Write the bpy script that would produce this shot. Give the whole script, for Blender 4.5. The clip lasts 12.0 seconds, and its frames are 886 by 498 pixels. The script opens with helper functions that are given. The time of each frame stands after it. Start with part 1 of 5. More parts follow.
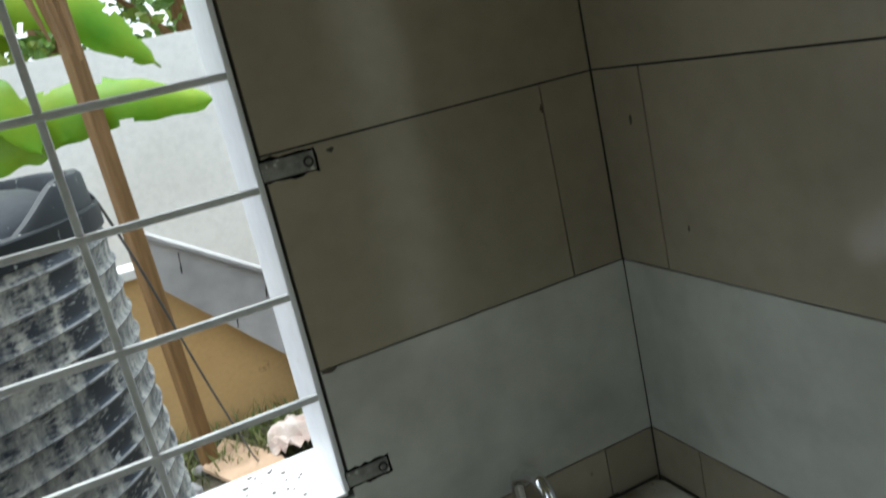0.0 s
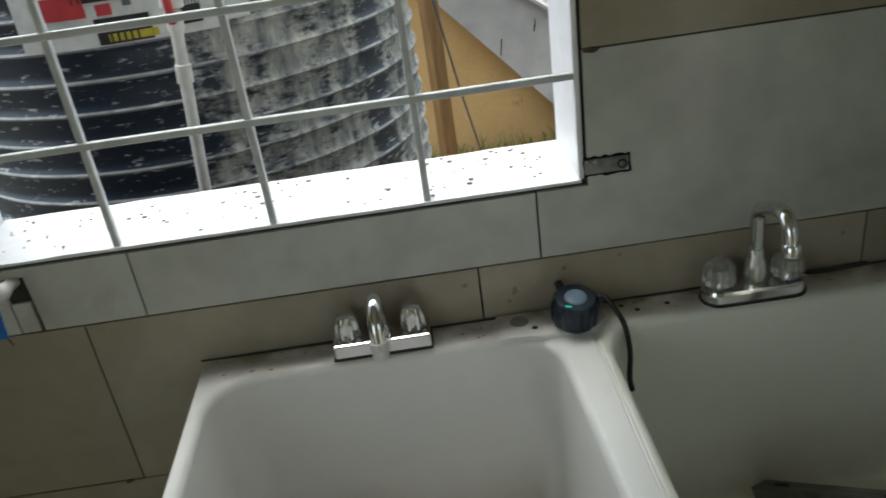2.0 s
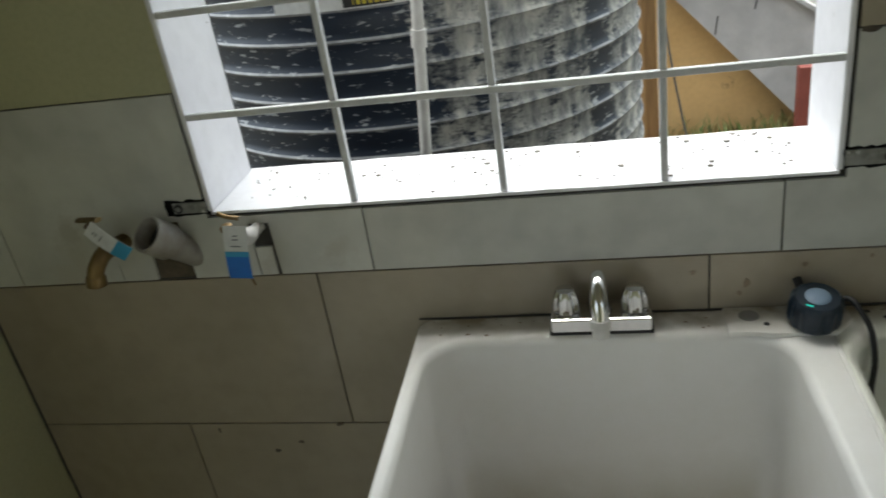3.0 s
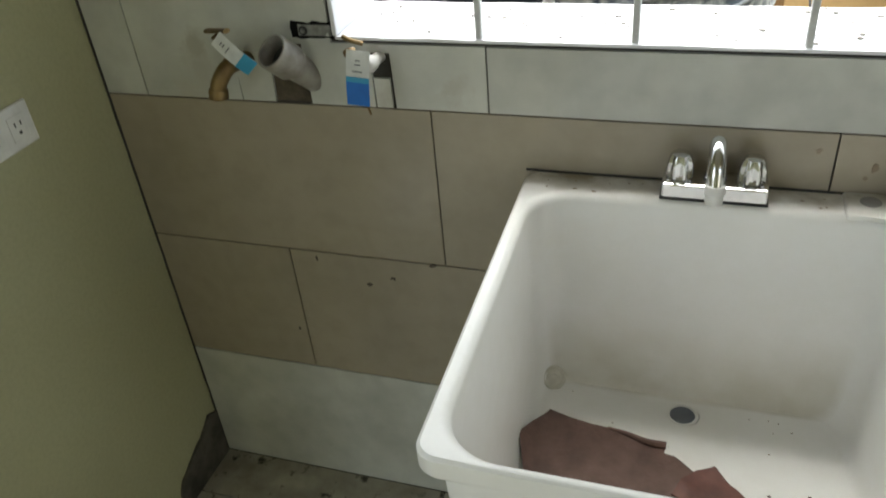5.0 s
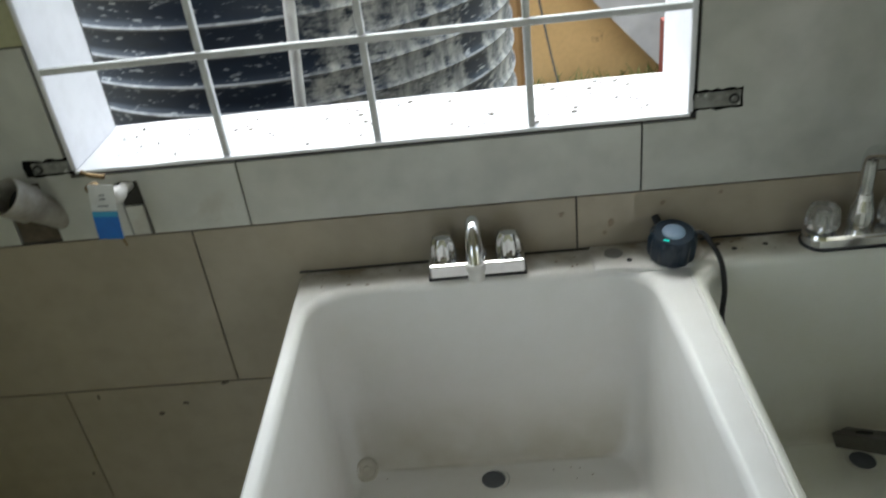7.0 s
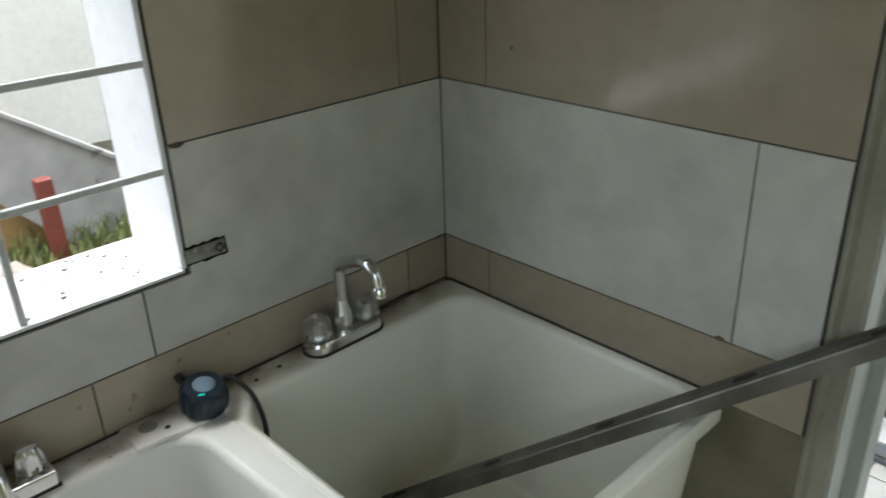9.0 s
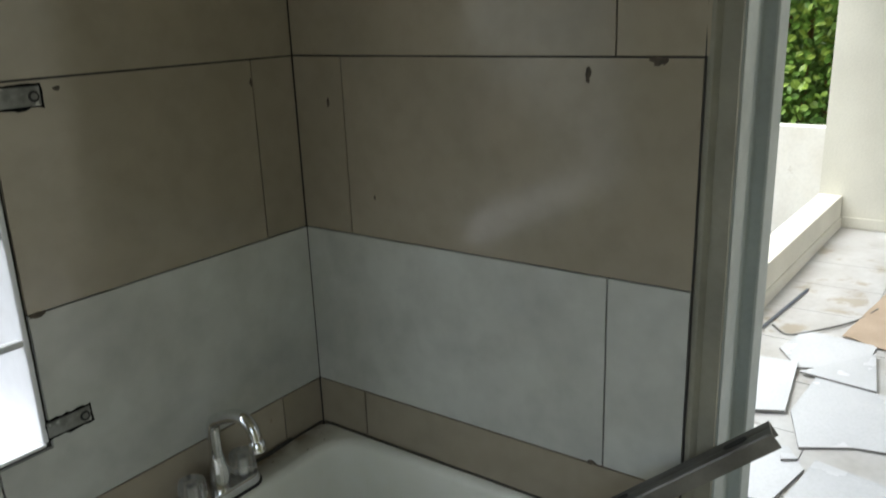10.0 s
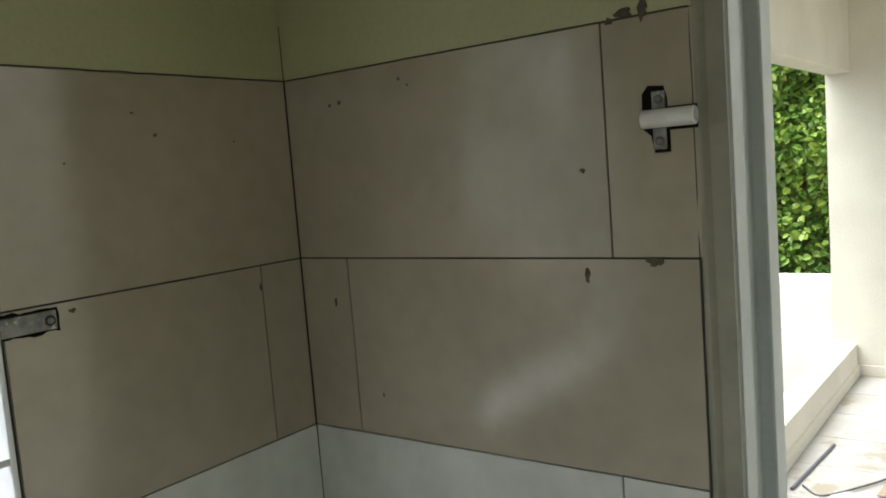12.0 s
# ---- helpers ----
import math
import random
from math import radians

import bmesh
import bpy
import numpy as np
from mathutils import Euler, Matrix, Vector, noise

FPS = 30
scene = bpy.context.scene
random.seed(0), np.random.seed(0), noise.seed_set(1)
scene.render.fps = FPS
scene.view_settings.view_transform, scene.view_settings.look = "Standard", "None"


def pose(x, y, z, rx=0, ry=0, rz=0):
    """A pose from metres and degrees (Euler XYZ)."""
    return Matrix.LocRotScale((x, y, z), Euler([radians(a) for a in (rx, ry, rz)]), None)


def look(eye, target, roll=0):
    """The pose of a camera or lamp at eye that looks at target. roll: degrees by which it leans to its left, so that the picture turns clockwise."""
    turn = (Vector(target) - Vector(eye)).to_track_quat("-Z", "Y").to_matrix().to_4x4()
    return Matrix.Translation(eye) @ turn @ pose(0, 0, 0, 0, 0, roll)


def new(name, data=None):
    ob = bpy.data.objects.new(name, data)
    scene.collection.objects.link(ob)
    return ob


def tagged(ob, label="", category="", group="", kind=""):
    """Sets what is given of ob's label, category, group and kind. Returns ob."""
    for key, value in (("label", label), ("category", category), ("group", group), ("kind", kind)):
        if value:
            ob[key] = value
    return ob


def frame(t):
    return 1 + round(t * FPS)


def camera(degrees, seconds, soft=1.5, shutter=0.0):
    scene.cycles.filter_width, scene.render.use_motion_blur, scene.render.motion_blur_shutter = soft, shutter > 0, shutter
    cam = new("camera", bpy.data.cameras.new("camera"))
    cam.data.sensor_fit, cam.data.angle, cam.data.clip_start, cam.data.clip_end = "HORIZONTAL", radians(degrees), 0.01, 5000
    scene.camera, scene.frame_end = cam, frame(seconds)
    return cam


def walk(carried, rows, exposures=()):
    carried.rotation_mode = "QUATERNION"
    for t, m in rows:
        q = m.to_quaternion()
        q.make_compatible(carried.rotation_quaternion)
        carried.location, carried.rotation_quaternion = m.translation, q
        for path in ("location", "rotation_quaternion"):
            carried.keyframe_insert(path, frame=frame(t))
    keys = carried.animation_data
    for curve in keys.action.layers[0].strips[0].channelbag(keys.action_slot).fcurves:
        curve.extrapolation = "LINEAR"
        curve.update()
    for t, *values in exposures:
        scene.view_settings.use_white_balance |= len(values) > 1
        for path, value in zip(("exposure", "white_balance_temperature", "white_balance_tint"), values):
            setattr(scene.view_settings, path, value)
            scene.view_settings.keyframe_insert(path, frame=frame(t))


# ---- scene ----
cam = camera(58.2, 12.0, soft=1.7, shutter=0.3)
PATH = [
    (0, (-0.706, -1.018, 1.587), (0.017, 0.782, 1.096), -12.9),
    (0.5, (-0.692, -1.013, 1.56), (-0.136, 0.781, 0.872), -11.9),
    (1, (-0.699, -0.992, 1.531), (-0.33, 0.799, 0.721), -11.3),
    (1.5, (-0.708, -1.006, 1.517), (-0.536, 0.761, 0.596), -9.6),
    (2, (-0.735, -1.033, 1.469), (-0.725, 0.747, 0.556), -8.2),
    (2.5, (-0.758, -1.017, 1.478), (-0.973, 0.728, 0.524), -9.0),
    (3, (-0.816, -1.029, 1.472), (-1.231, 0.702, 0.562), -9.2),
    (3.2, (-0.819, -1.031, 1.483), (-1.318, 0.678, 0.573), -9.8),
    (4.8, (-0.865, -1.083, 1.431), (-1.455, 0.502, 0.363), -6.0),
    (5, (-0.864, -1.084, 1.419), (-1.448, 0.467, 0.3), -5.7),
    (5.5, (-0.868, -1.089, 1.404), (-1.422, 0.427, 0.223), -4.5),
    (6, (-0.854, -1.083, 1.414), (-1.319, 0.463, 0.233), -5.2),
    (6.5, (-0.826, -1.076, 1.448), (-1.12, 0.515, 0.272), -6.6),
    (7, (-0.801, -1.052, 1.467), (-0.943, 0.654, 0.433), -7.3),
    (7.5, (-0.801, -1.048, 1.485), (-0.681, 0.713, 0.545), -5.4),
    (9.3, (-0.972, -1.004, 1.527), (0.407, 0.198, 0.717), -2.0),
    (9.5, (-0.971, -1.012, 1.536), (0.469, 0.147, 0.773), -2.1),
    (10, (-0.98, -1.019, 1.566), (0.566, 0.111, 0.99), -2.1),
    (10.5, (-0.983, -1.021, 1.573), (0.615, 0.111, 1.166), -1.7),
    (11, (-0.977, -1.027, 1.592), (0.646, 0.099, 1.279), -2.2),
    (11.5, (-0.975, -1.025, 1.618), (0.651, 0.115, 1.379), -3.2),
    (12, (-0.975, -1.027, 1.632), (0.629, 0.151, 1.438), -4.5),
]
EXPOSURES = [(0, 1.69, 6000, 1), (0.5, 1.93, 5950, 1), (1.0, 1.68, 6000, 2), (1.5, 1.54, 6100, 2), (2.0, 1.68, 6250, 2), (3, 1.84, 6400, 3), (5, 2.63, 6400, 3), (6, 2.57, 6200, 3), (6.5, 2.39, 6150, 3), (7.5, 2.11, 6100, 3), (9.5, 2.12, 6250, 4), (10, 1.93, 6150, 4), (10.5, 2.04, 6250, 4), (11.5, 2.17, 6300, 4), (12, 2.33, 6350, 4)]
walk(cam, [(t, look(eye, target, roll)) for t, eye, target, roll in PATH], EXPOSURES)

# ---- world, sun, exposure ----
world = bpy.data.worlds.new("sky")
scene.world = world
world.use_nodes = True
wn = world.node_tree
sky = wn.nodes.new("ShaderNodeTexSky")
sky.sky_type, sky.sun_disc = "NISHITA", False
sky.sun_elevation, sky.sun_rotation = radians(74), radians(-37)
sky.air_density, sky.dust_density, sky.ozone_density = 1.0, 4.0, 1.0
cloud = wn.nodes.new("ShaderNodeHueSaturation")
cloud.inputs["Saturation"].default_value = 0.35
wn.links.new(sky.outputs[0], cloud.inputs["Color"])
wn.links.new(cloud.outputs[0], wn.nodes["Background"].inputs[0])
wn.nodes["Background"].inputs[1].default_value = 0.15
sun = new("sun", bpy.data.lights.new("sun", "SUN"))
sun.data.energy, sun.data.angle, sun.data.color = 0.78, radians(80), (1.0, 0.96, 0.9)
sun.matrix_world = look((-1.2, 1.6, 7.0), (0, 0, 0))

# ---- small tools ----
ORG = {}


def thing(name, at, label, category, group="", kind=""):
    ob = new(name)
    ob.location = at
    ORG[ob] = Vector(at)
    return tagged(ob, label, category, group, kind)


def finish(name, bm, mat, smooth=False):
    me = bpy.data.meshes.new(name)
    bmesh.ops.recalc_face_normals(bm, faces=bm.faces)
    bm.to_mesh(me)
    bm.free()
    me.materials.append(mat)
    if smooth:
        for p in me.polygons:
            p.use_smooth = True
        me.set_sharp_from_angle(angle=radians(38))
    return me


def part(name, bm, mat, parent, label="", smooth=False):
    """One mesh, given in world places, under a thing or a part."""
    org = ORG[parent]
    bmesh.ops.translate(bm, verts=bm.verts, vec=-org)
    ob = new(name, finish(name, bm, mat, smooth))
    ob.parent = parent
    ORG[ob] = org
    return tagged(ob, label)


def single(name, bm, mat, label, category, kind="", smooth=False, group="", at=None):
    """A thing that is one mesh, its origin at the given base."""
    at = Vector(at) if at else Vector((0, 0, 0))
    bmesh.ops.translate(bm, verts=bm.verts, vec=-at)
    ob = new(name, finish(name, bm, mat, smooth))
    ob.location = at
    ORG[ob] = at
    return tagged(ob, label, category, group, kind)


def box(bm, x0, x1, y0, y1, z0, z1, bevel=0.0, seg=2):
    r = bmesh.ops.create_cube(bm, size=1.0, matrix=Matrix.Translation(((x0 + x1) / 2, (y0 + y1) / 2, (z0 + z1) / 2)) @ Matrix.Diagonal((x1 - x0, y1 - y0, z1 - z0, 1)))
    if bevel:
        es = {e for v in r["verts"] for e in v.link_edges}
        bmesh.ops.bevel(bm, geom=list(es), offset=bevel, segments=seg, affect="EDGES", profile=0.5)
    return bm


def prism(bm, outline, place, depth):
    """An outline of (u, v) pushed out by depth; place(u, v, w) gives the point."""
    a = [bm.verts.new(place(u, v, 0.0)) for u, v in outline]
    b = [bm.verts.new(place(u, v, depth)) for u, v in outline]
    n = len(a)
    bm.faces.new(a)
    bm.faces.new(b[::-1])
    for i in range(n):
        bm.faces.new((a[i], b[i], b[(i + 1) % n], a[(i + 1) % n]))
    return bm


def rings(bm, loops, cap0=True, cap1=True, closed=True):
    vs = [[bm.verts.new(p) for p in lp] for lp in loops]
    n = len(vs[0])
    for a, b in zip(vs, vs[1:]):
        for i in range(n if closed else n - 1):
            bm.faces.new((a[i], a[(i + 1) % n], b[(i + 1) % n], b[i]))
    if cap0:
        bm.faces.new(vs[0])
    if cap1:
        bm.faces.new(vs[-1][::-1])
    return bm


def circle(c, r, axis, seg=20, squash=1.0):
    """A ring of points round c, square to axis."""
    q = Vector(axis).normalized().to_track_quat("Z", "Y").to_matrix()
    return [Vector(c) + q @ Vector((r * math.cos(2 * math.pi * i / seg), squash * r * math.sin(2 * math.pi * i / seg), 0)) for i in range(seg)]


def lathe(bm, base, axis, profile, seg=24):
    """Profile of (height, radius) turned about axis from base."""
    ax = Vector(axis).normalized()
    return rings(bm, [circle(Vector(base) + ax * hh, max(rr, 1e-4), axis, seg) for hh, rr in profile])


def fluted(bm, base, axis, profile, lobes=10, depth=0.08, seg=60):
    ax = Vector(axis).normalized()
    loops = []
    for hh, rr, amount in profile:
        c = Vector(base) + ax * hh
        loops.append([c + (p - c) * (1 - depth * amount * (0.5 + 0.5 * math.cos(lobes * 2 * math.pi * i / seg))) for i, p in enumerate(circle(c, max(rr, 1e-4), axis, seg))])
    return rings(bm, loops)


def smooth_path(pts, n=8):
    pts = [Vector(p) for p in pts]
    ext = [2 * pts[0] - pts[1]] + pts + [2 * pts[-1] - pts[-2]]
    out = []
    for i in range(1, len(ext) - 2):
        p0, p1, p2, p3 = ext[i - 1:i + 3]
        for k in range(n):
            t = k / n
            out.append(0.5 * ((2 * p1) + (p2 - p0) * t + (2 * p0 - 5 * p1 + 4 * p2 - p3) * t * t + (3 * p1 - p0 - 3 * p2 + p3) * t ** 3))
    return out + [pts[-1]]


def tube(bm, pts, radius, seg=10, n=8, radii=None):
    path = smooth_path(pts, n)
    loops = []
    up = Vector((0.13, 0.29, 0.95))
    for i, p in enumerate(path):
        d = (path[min(i + 1, len(path) - 1)] - path[max(i - 1, 0)]).normalized()
        u = d.cross(up)
        if u.length < 0.05:
            u = d.cross(Vector((1, 0, 0)))
        u.normalize()
        w = d.cross(u).normalized()
        up = (-w) if w.dot(up) < 0 else w
        r = radius if radii is None else radii[0] + (radii[1] - radii[0]) * i / (len(path) - 1)
        loops.append([p + (u * math.cos(2 * math.pi * k / seg) + w * math.sin(2 * math.pi * k / seg)) * r for k in range(seg)])
    return rings(bm, loops)


def rounded(x0, x1, y0, y1, z, r, n=8, along=0):
    """A rectangle with round corners; along adds points on its straight sides."""
    arcs = []
    for cx, cy, a in ((x1 - r, y1 - r, 0), (x0 + r, y1 - r, 90), (x0 + r, y0 + r, 180), (x1 - r, y0 + r, 270)):
        arcs.append([Vector((cx + r * math.cos(radians(a + 90 * k / n)), cy + r * math.sin(radians(a + 90 * k / n)), z)) for k in range(n + 1)])
    out = []
    for arc, after in zip(arcs, arcs[1:] + arcs[:1]):
        out += arc + [arc[-1].lerp(after[0], (k + 1) / (along + 1)) for k in range(along)]
    return out


# ---- materials ----
def material(name, base, rough=0.5, metal=0.0, second=None, grain=8.0, fine=90.0, bump=0.05, spots=None, spot_scale=14.0, spot_cut=0.62, rough_var=0.12, per=0.0, spec=0.5, bump_dist=0.004, streak=None, coat=0.0, mottle=0.25):
    m = bpy.data.materials.new(name)
    m.use_nodes = True
    nt = m.node_tree
    N, L = nt.nodes, nt.links
    bs = N["Principled BSDF"]
    co = N.new("ShaderNodeTexCoord")
    src = co.outputs["Object"]
    if streak:
        mp = N.new("ShaderNodeMapping")
        mp.inputs["Scale"].default_value = streak
        L.new(src, mp.inputs[0])
        src = mp.outputs[0]
    if per:
        oi = N.new("ShaderNodeObjectInfo")
        ad = N.new("ShaderNodeVectorMath")
        ad.operation = "MULTIPLY_ADD"
        L.new(oi.outputs["Random"], ad.inputs[0])
        ad.inputs[1].default_value = (17.0, 9.0, 13.0)
        L.new(src, ad.inputs[2])
        src = ad.outputs[0]
    n1, n2 = N.new("ShaderNodeTexNoise"), N.new("ShaderNodeTexNoise")
    n1.inputs["Scale"].default_value, n1.inputs["Detail"].default_value = grain, 5.0
    n2.inputs["Scale"].default_value, n2.inputs["Detail"].default_value = fine, 3.0
    for n in (n1, n2):
        L.new(src, n.inputs["Vector"])
    mix = N.new("ShaderNodeMix")
    mix.data_type = "RGBA"
    s2 = second or tuple(c * 0.82 for c in base)
    mix.inputs[6].default_value, mix.inputs[7].default_value = (*base, 1), (*s2, 1)
    rp = N.new("ShaderNodeValToRGB")
    rp.color_ramp.elements[0].position, rp.color_ramp.elements[1].position = 0.34, 0.68
    L.new(n1.outputs[0], rp.inputs[0])
    L.new(rp.outputs[0], mix.inputs[0])
    col = mix.outputs[2]
    fm = N.new("ShaderNodeMix")
    fm.data_type, fm.blend_type = "RGBA", "MULTIPLY"
    fm.inputs[0].default_value = mottle
    fr = N.new("ShaderNodeValToRGB")
    fr.color_ramp.elements[0].color, fr.color_ramp.elements[1].color = (0.72, 0.72, 0.72, 1), (1, 1, 1, 1)
    fr.color_ramp.elements[0].position, fr.color_ramp.elements[1].position = 0.3, 0.6
    L.new(n2.outputs[0], fr.inputs[0])
    L.new(col, fm.inputs[6])
    L.new(fr.outputs[0], fm.inputs[7])
    col = fm.outputs[2]
    if spots:
        n3 = N.new("ShaderNodeTexNoise")
        n3.inputs["Scale"].default_value, n3.inputs["Detail"].default_value, n3.inputs["Roughness"].default_value = spot_scale, 6.0, 0.62
        L.new(src, n3.inputs["Vector"])
        r3 = N.new("ShaderNodeValToRGB")
        r3.color_ramp.elements[0].position, r3.color_ramp.elements[1].position = spot_cut, spot_cut + 0.06
        L.new(n3.outputs[0], r3.inputs[0])
        m3 = N.new("ShaderNodeMix")
        m3.data_type = "RGBA"
        L.new(r3.outputs[0], m3.inputs[0])
        L.new(col, m3.inputs[6])
        m3.inputs[7].default_value = (*spots, 1)
        col = m3.outputs[2]
    if per:
        hv = N.new("ShaderNodeHueSaturation")
        mr = N.new("ShaderNodeMapRange")
        mr.inputs[3].default_value, mr.inputs[4].default_value = 1 - per, 1 + per
        L.new(oi.outputs["Random"], mr.inputs[0])
        L.new(mr.outputs[0], hv.inputs["Value"])
        L.new(col, hv.inputs["Color"])
        col = hv.outputs[0]
    L.new(col, bs.inputs["Base Color"])
    rr = N.new("ShaderNodeMapRange")
    rr.inputs[3].default_value, rr.inputs[4].default_value = max(0.02, rough - rough_var), min(1, rough + rough_var)
    L.new(n1.outputs[0], rr.inputs[0])
    L.new(rr.outputs[0], bs.inputs["Roughness"])
    bs.inputs["Metallic"].default_value = metal
    bs.inputs["Specular IOR Level"].default_value = spec
    bs.inputs["Coat Weight"].default_value = coat
    if bump:
        bp = N.new("ShaderNodeBump")
        bp.inputs["Strength"].default_value, bp.inputs["Distance"].default_value = bump, bump_dist
        L.new(n2.outputs[0], bp.inputs["Height"])
        L.new(bp.outputs[0], bs.inputs["Normal"])
    return m


M_BROWN = material("brown_tile", (0.388, 0.338, 0.262), 0.14, second=(0.322, 0.28, 0.213), mottle=0.3, grain=2.6, fine=26, bump=0.02, rough_var=0.05, per=0.05, spots=(0.28, 0.225, 0.165), spot_scale=9, spot_cut=0.70)
M_WHITE = material("grey_white_tile", (0.585, 0.592, 0.55), 0.16, second=(0.465, 0.465, 0.43), mottle=0.35, grain=6, fine=22, bump=0.015, rough_var=0.03, per=0.04, spots=(0.47, 0.455, 0.41), spot_scale=4.5, spot_cut=0.63)
M_MORTAR = material("dark_mortar", (0.05, 0.047, 0.042), 0.95, grain=20, bump=0.5)
M_CEMENT = material("cement", (0.30, 0.29, 0.27), 0.95, second=(0.2, 0.19, 0.18), grain=9, bump=0.4)
M_OLIVE = material("pale_green_paint", (0.43, 0.425, 0.265), 0.55, second=(0.40, 0.39, 0.24), grain=3, fine=120, bump=0.06)
M_REVEAL = material("white_gloss_paint", (0.80, 0.80, 0.82), 0.45, second=(0.72, 0.72, 0.75), grain=5, fine=40, bump=0.15, spots=(0.25, 0.23, 0.2), spot_scale=45, spot_cut=0.70)
M_BAR = material("white_bar_paint", (0.62, 0.63, 0.63), 0.45, grain=30, fine=140, bump=0.1)
M_TUB = material("cream_plastic", (0.78, 0.77, 0.74), 0.38, second=(0.765, 0.753, 0.715), grain=30, fine=140, bump=0.02, rough_var=0.03, mottle=0.04)
M_TUB2 = material("yellowed_cream_plastic", (0.80, 0.80, 0.73), 0.36, second=(0.785, 0.785, 0.70), grain=30, fine=140, bump=0.02, rough_var=0.03, mottle=0.04)
M_DINGY = material("dingy_plastic", (0.62, 0.595, 0.51), 0.5, second=(0.48, 0.45, 0.37), grain=40, bump=0.05)
M_PATCH = material("old_plaster", (0.115, 0.105, 0.085), 0.95, second=(0.04, 0.036, 0.03), grain=18, bump=0.5)
M_CHROME = material("chrome", (0.85, 0.85, 0.86), 0.12, 1.0, grain=20, bump=0.0, rough_var=0.06)
M_CLEAR = bpy.data.materials.new("clear_acrylic")
M_CLEAR.use_nodes = True
_b = M_CLEAR.node_tree.nodes["Principled BSDF"]
_b.inputs["Base Color"].default_value = (0.9, 0.9, 0.88, 1)
_b.inputs["Transmission Weight"].default_value, _b.inputs["Roughness"].default_value, _b.inputs["IOR"].default_value = 0.85, 0.15, 1.45
M_BLACK = material("black_rubber", (0.015, 0.015, 0.016), 0.5, grain=20, bump=0.05)
M_DARKBLUE = material("dark_blue_plastic", (0.006, 0.017, 0.032), 0.34, grain=30, bump=0.05)
M_PALEBLUE = material("pale_blue_plastic", (0.20, 0.28, 0.38), 0.35, grain=40, bump=0.0)
M_LED = bpy.data.materials.new("green_led")
M_LED.use_nodes = True
_b = M_LED.node_tree.nodes["Principled BSDF"]
_b.inputs["Base Color"].default_value = (0.0, 0.5, 0.4, 1)
_b.inputs["Emission Color"].default_value, _b.inputs["Emission Strength"].default_value = (0.05, 0.9, 0.7, 1), 0.12
M_BRASS = material("tarnished_brass", (0.27, 0.185, 0.08), 0.42, 0.75, second=(0.15, 0.10, 0.05), grain=25, bump=0.2)
M_PVC = material("white_pvc", (0.72, 0.71, 0.68), 0.4, second=(0.55, 0.53, 0.5), grain=20, bump=0.05)
M_TAGW = material("white_card", (0.75, 0.76, 0.75), 0.6, grain=30, bump=0.02)
M_TAGB = material("blue_card", (0.012, 0.13, 0.5), 0.5, second=(0.012, 0.16, 0.56), grain=30, bump=0.02)
M_TAGC = material("light_blue_card", (0.05, 0.35, 0.6), 0.5, grain=30, bump=0.02)
M_STAINS = material("tea_stain", (0.22, 0.165, 0.11), 0.5, second=(0.27, 0.215, 0.15), grain=60, bump=0.0)
M_FLAKE = material("dirt_flake", (0.30, 0.275, 0.24), 0.9, second=(0.13, 0.115, 0.095), grain=90, bump=0.1)
M_INK = material("grey_ink", (0.12, 0.13, 0.15), 0.6, grain=30, bump=0.0)
M_STEEL = material("grey_steel", (0.23, 0.225, 0.21), 0.45, 0.85, second=(0.13, 0.125, 0.115), grain=12, fine=200, bump=0.1, streak=(1, 1, 1))
M_STRAP = material("galvanised_strap", (0.34, 0.345, 0.325), 0.6, 0.4, second=(0.11, 0.105, 0.095), grain=40, bump=0.3, spots=(0.55, 0.55, 0.52), spot_scale=55, spot_cut=0.58)
M_PLATE = material("white_socket_plastic", (0.8, 0.8, 0.78), 0.35, grain=20, bump=0.0)
M_LEATHER = material("brown_cloth", (0.115, 0.062, 0.045), 0.7, second=(0.07, 0.036, 0.026), grain=26, fine=75, bump=0.7)
M_RED = material("red_brown_leather", (0.115, 0.034, 0.02), 0.6, second=(0.05, 0.018, 0.012), grain=25, bump=0.2)
M_FLOOR = material("dirty_floor_tile", (0.44, 0.41, 0.33), 0.55, second=(0.24, 0.22, 0.175), grain=13, fine=60, bump=0.15, spots=(0.03, 0.027, 0.02), spot_scale=19, spot_cut=0.575, per=0.05)
M_JAMB = material("beige_plaster", (0.29, 0.275, 0.22), 0.7, second=(0.22, 0.21, 0.17), grain=8, fine=90, bump=0.25)
M_WALLFOOT = material("dark_olive_brown", (0.20, 0.185, 0.12), 0.9, second=(0.12, 0.11, 0.07), grain=7, fine=70, bump=0.3)
M_BORE = material("dark_bore", (0.03, 0.03, 0.03), 0.8, bump=0.0)
M_HOLE = material("black_recess", (0.008, 0.008, 0.008), 0.95, bump=0.0, spec=0.1)
M_OLDPVC = material("dirty_pvc", (0.44, 0.42, 0.38), 0.5, second=(0.22, 0.20, 0.17), grain=25, bump=0.05)
M_FRAME = material("grey_green_door_frame", (0.37, 0.40, 0.38), 0.4, second=(0.32, 0.345, 0.325), grain=9, fine=120, bump=0.05)
M_RAIL = material("rusty_rail", (0.11, 0.085, 0.065), 0.6, 0.4, grain=14, bump=0.1)
M_PATIO = material("patio_tile", (0.50, 0.49, 0.48), 0.35, second=(0.40, 0.38, 0.355), grain=4, fine=30, bump=0.03, spots=(0.33, 0.285, 0.225), spot_scale=3.5, spot_cut=0.57)
M_CREAM = material("cream_outdoor_paint", (0.62, 0.59, 0.50), 0.7, second=(0.57, 0.54, 0.455), grain=3, fine=80, bump=0.1)
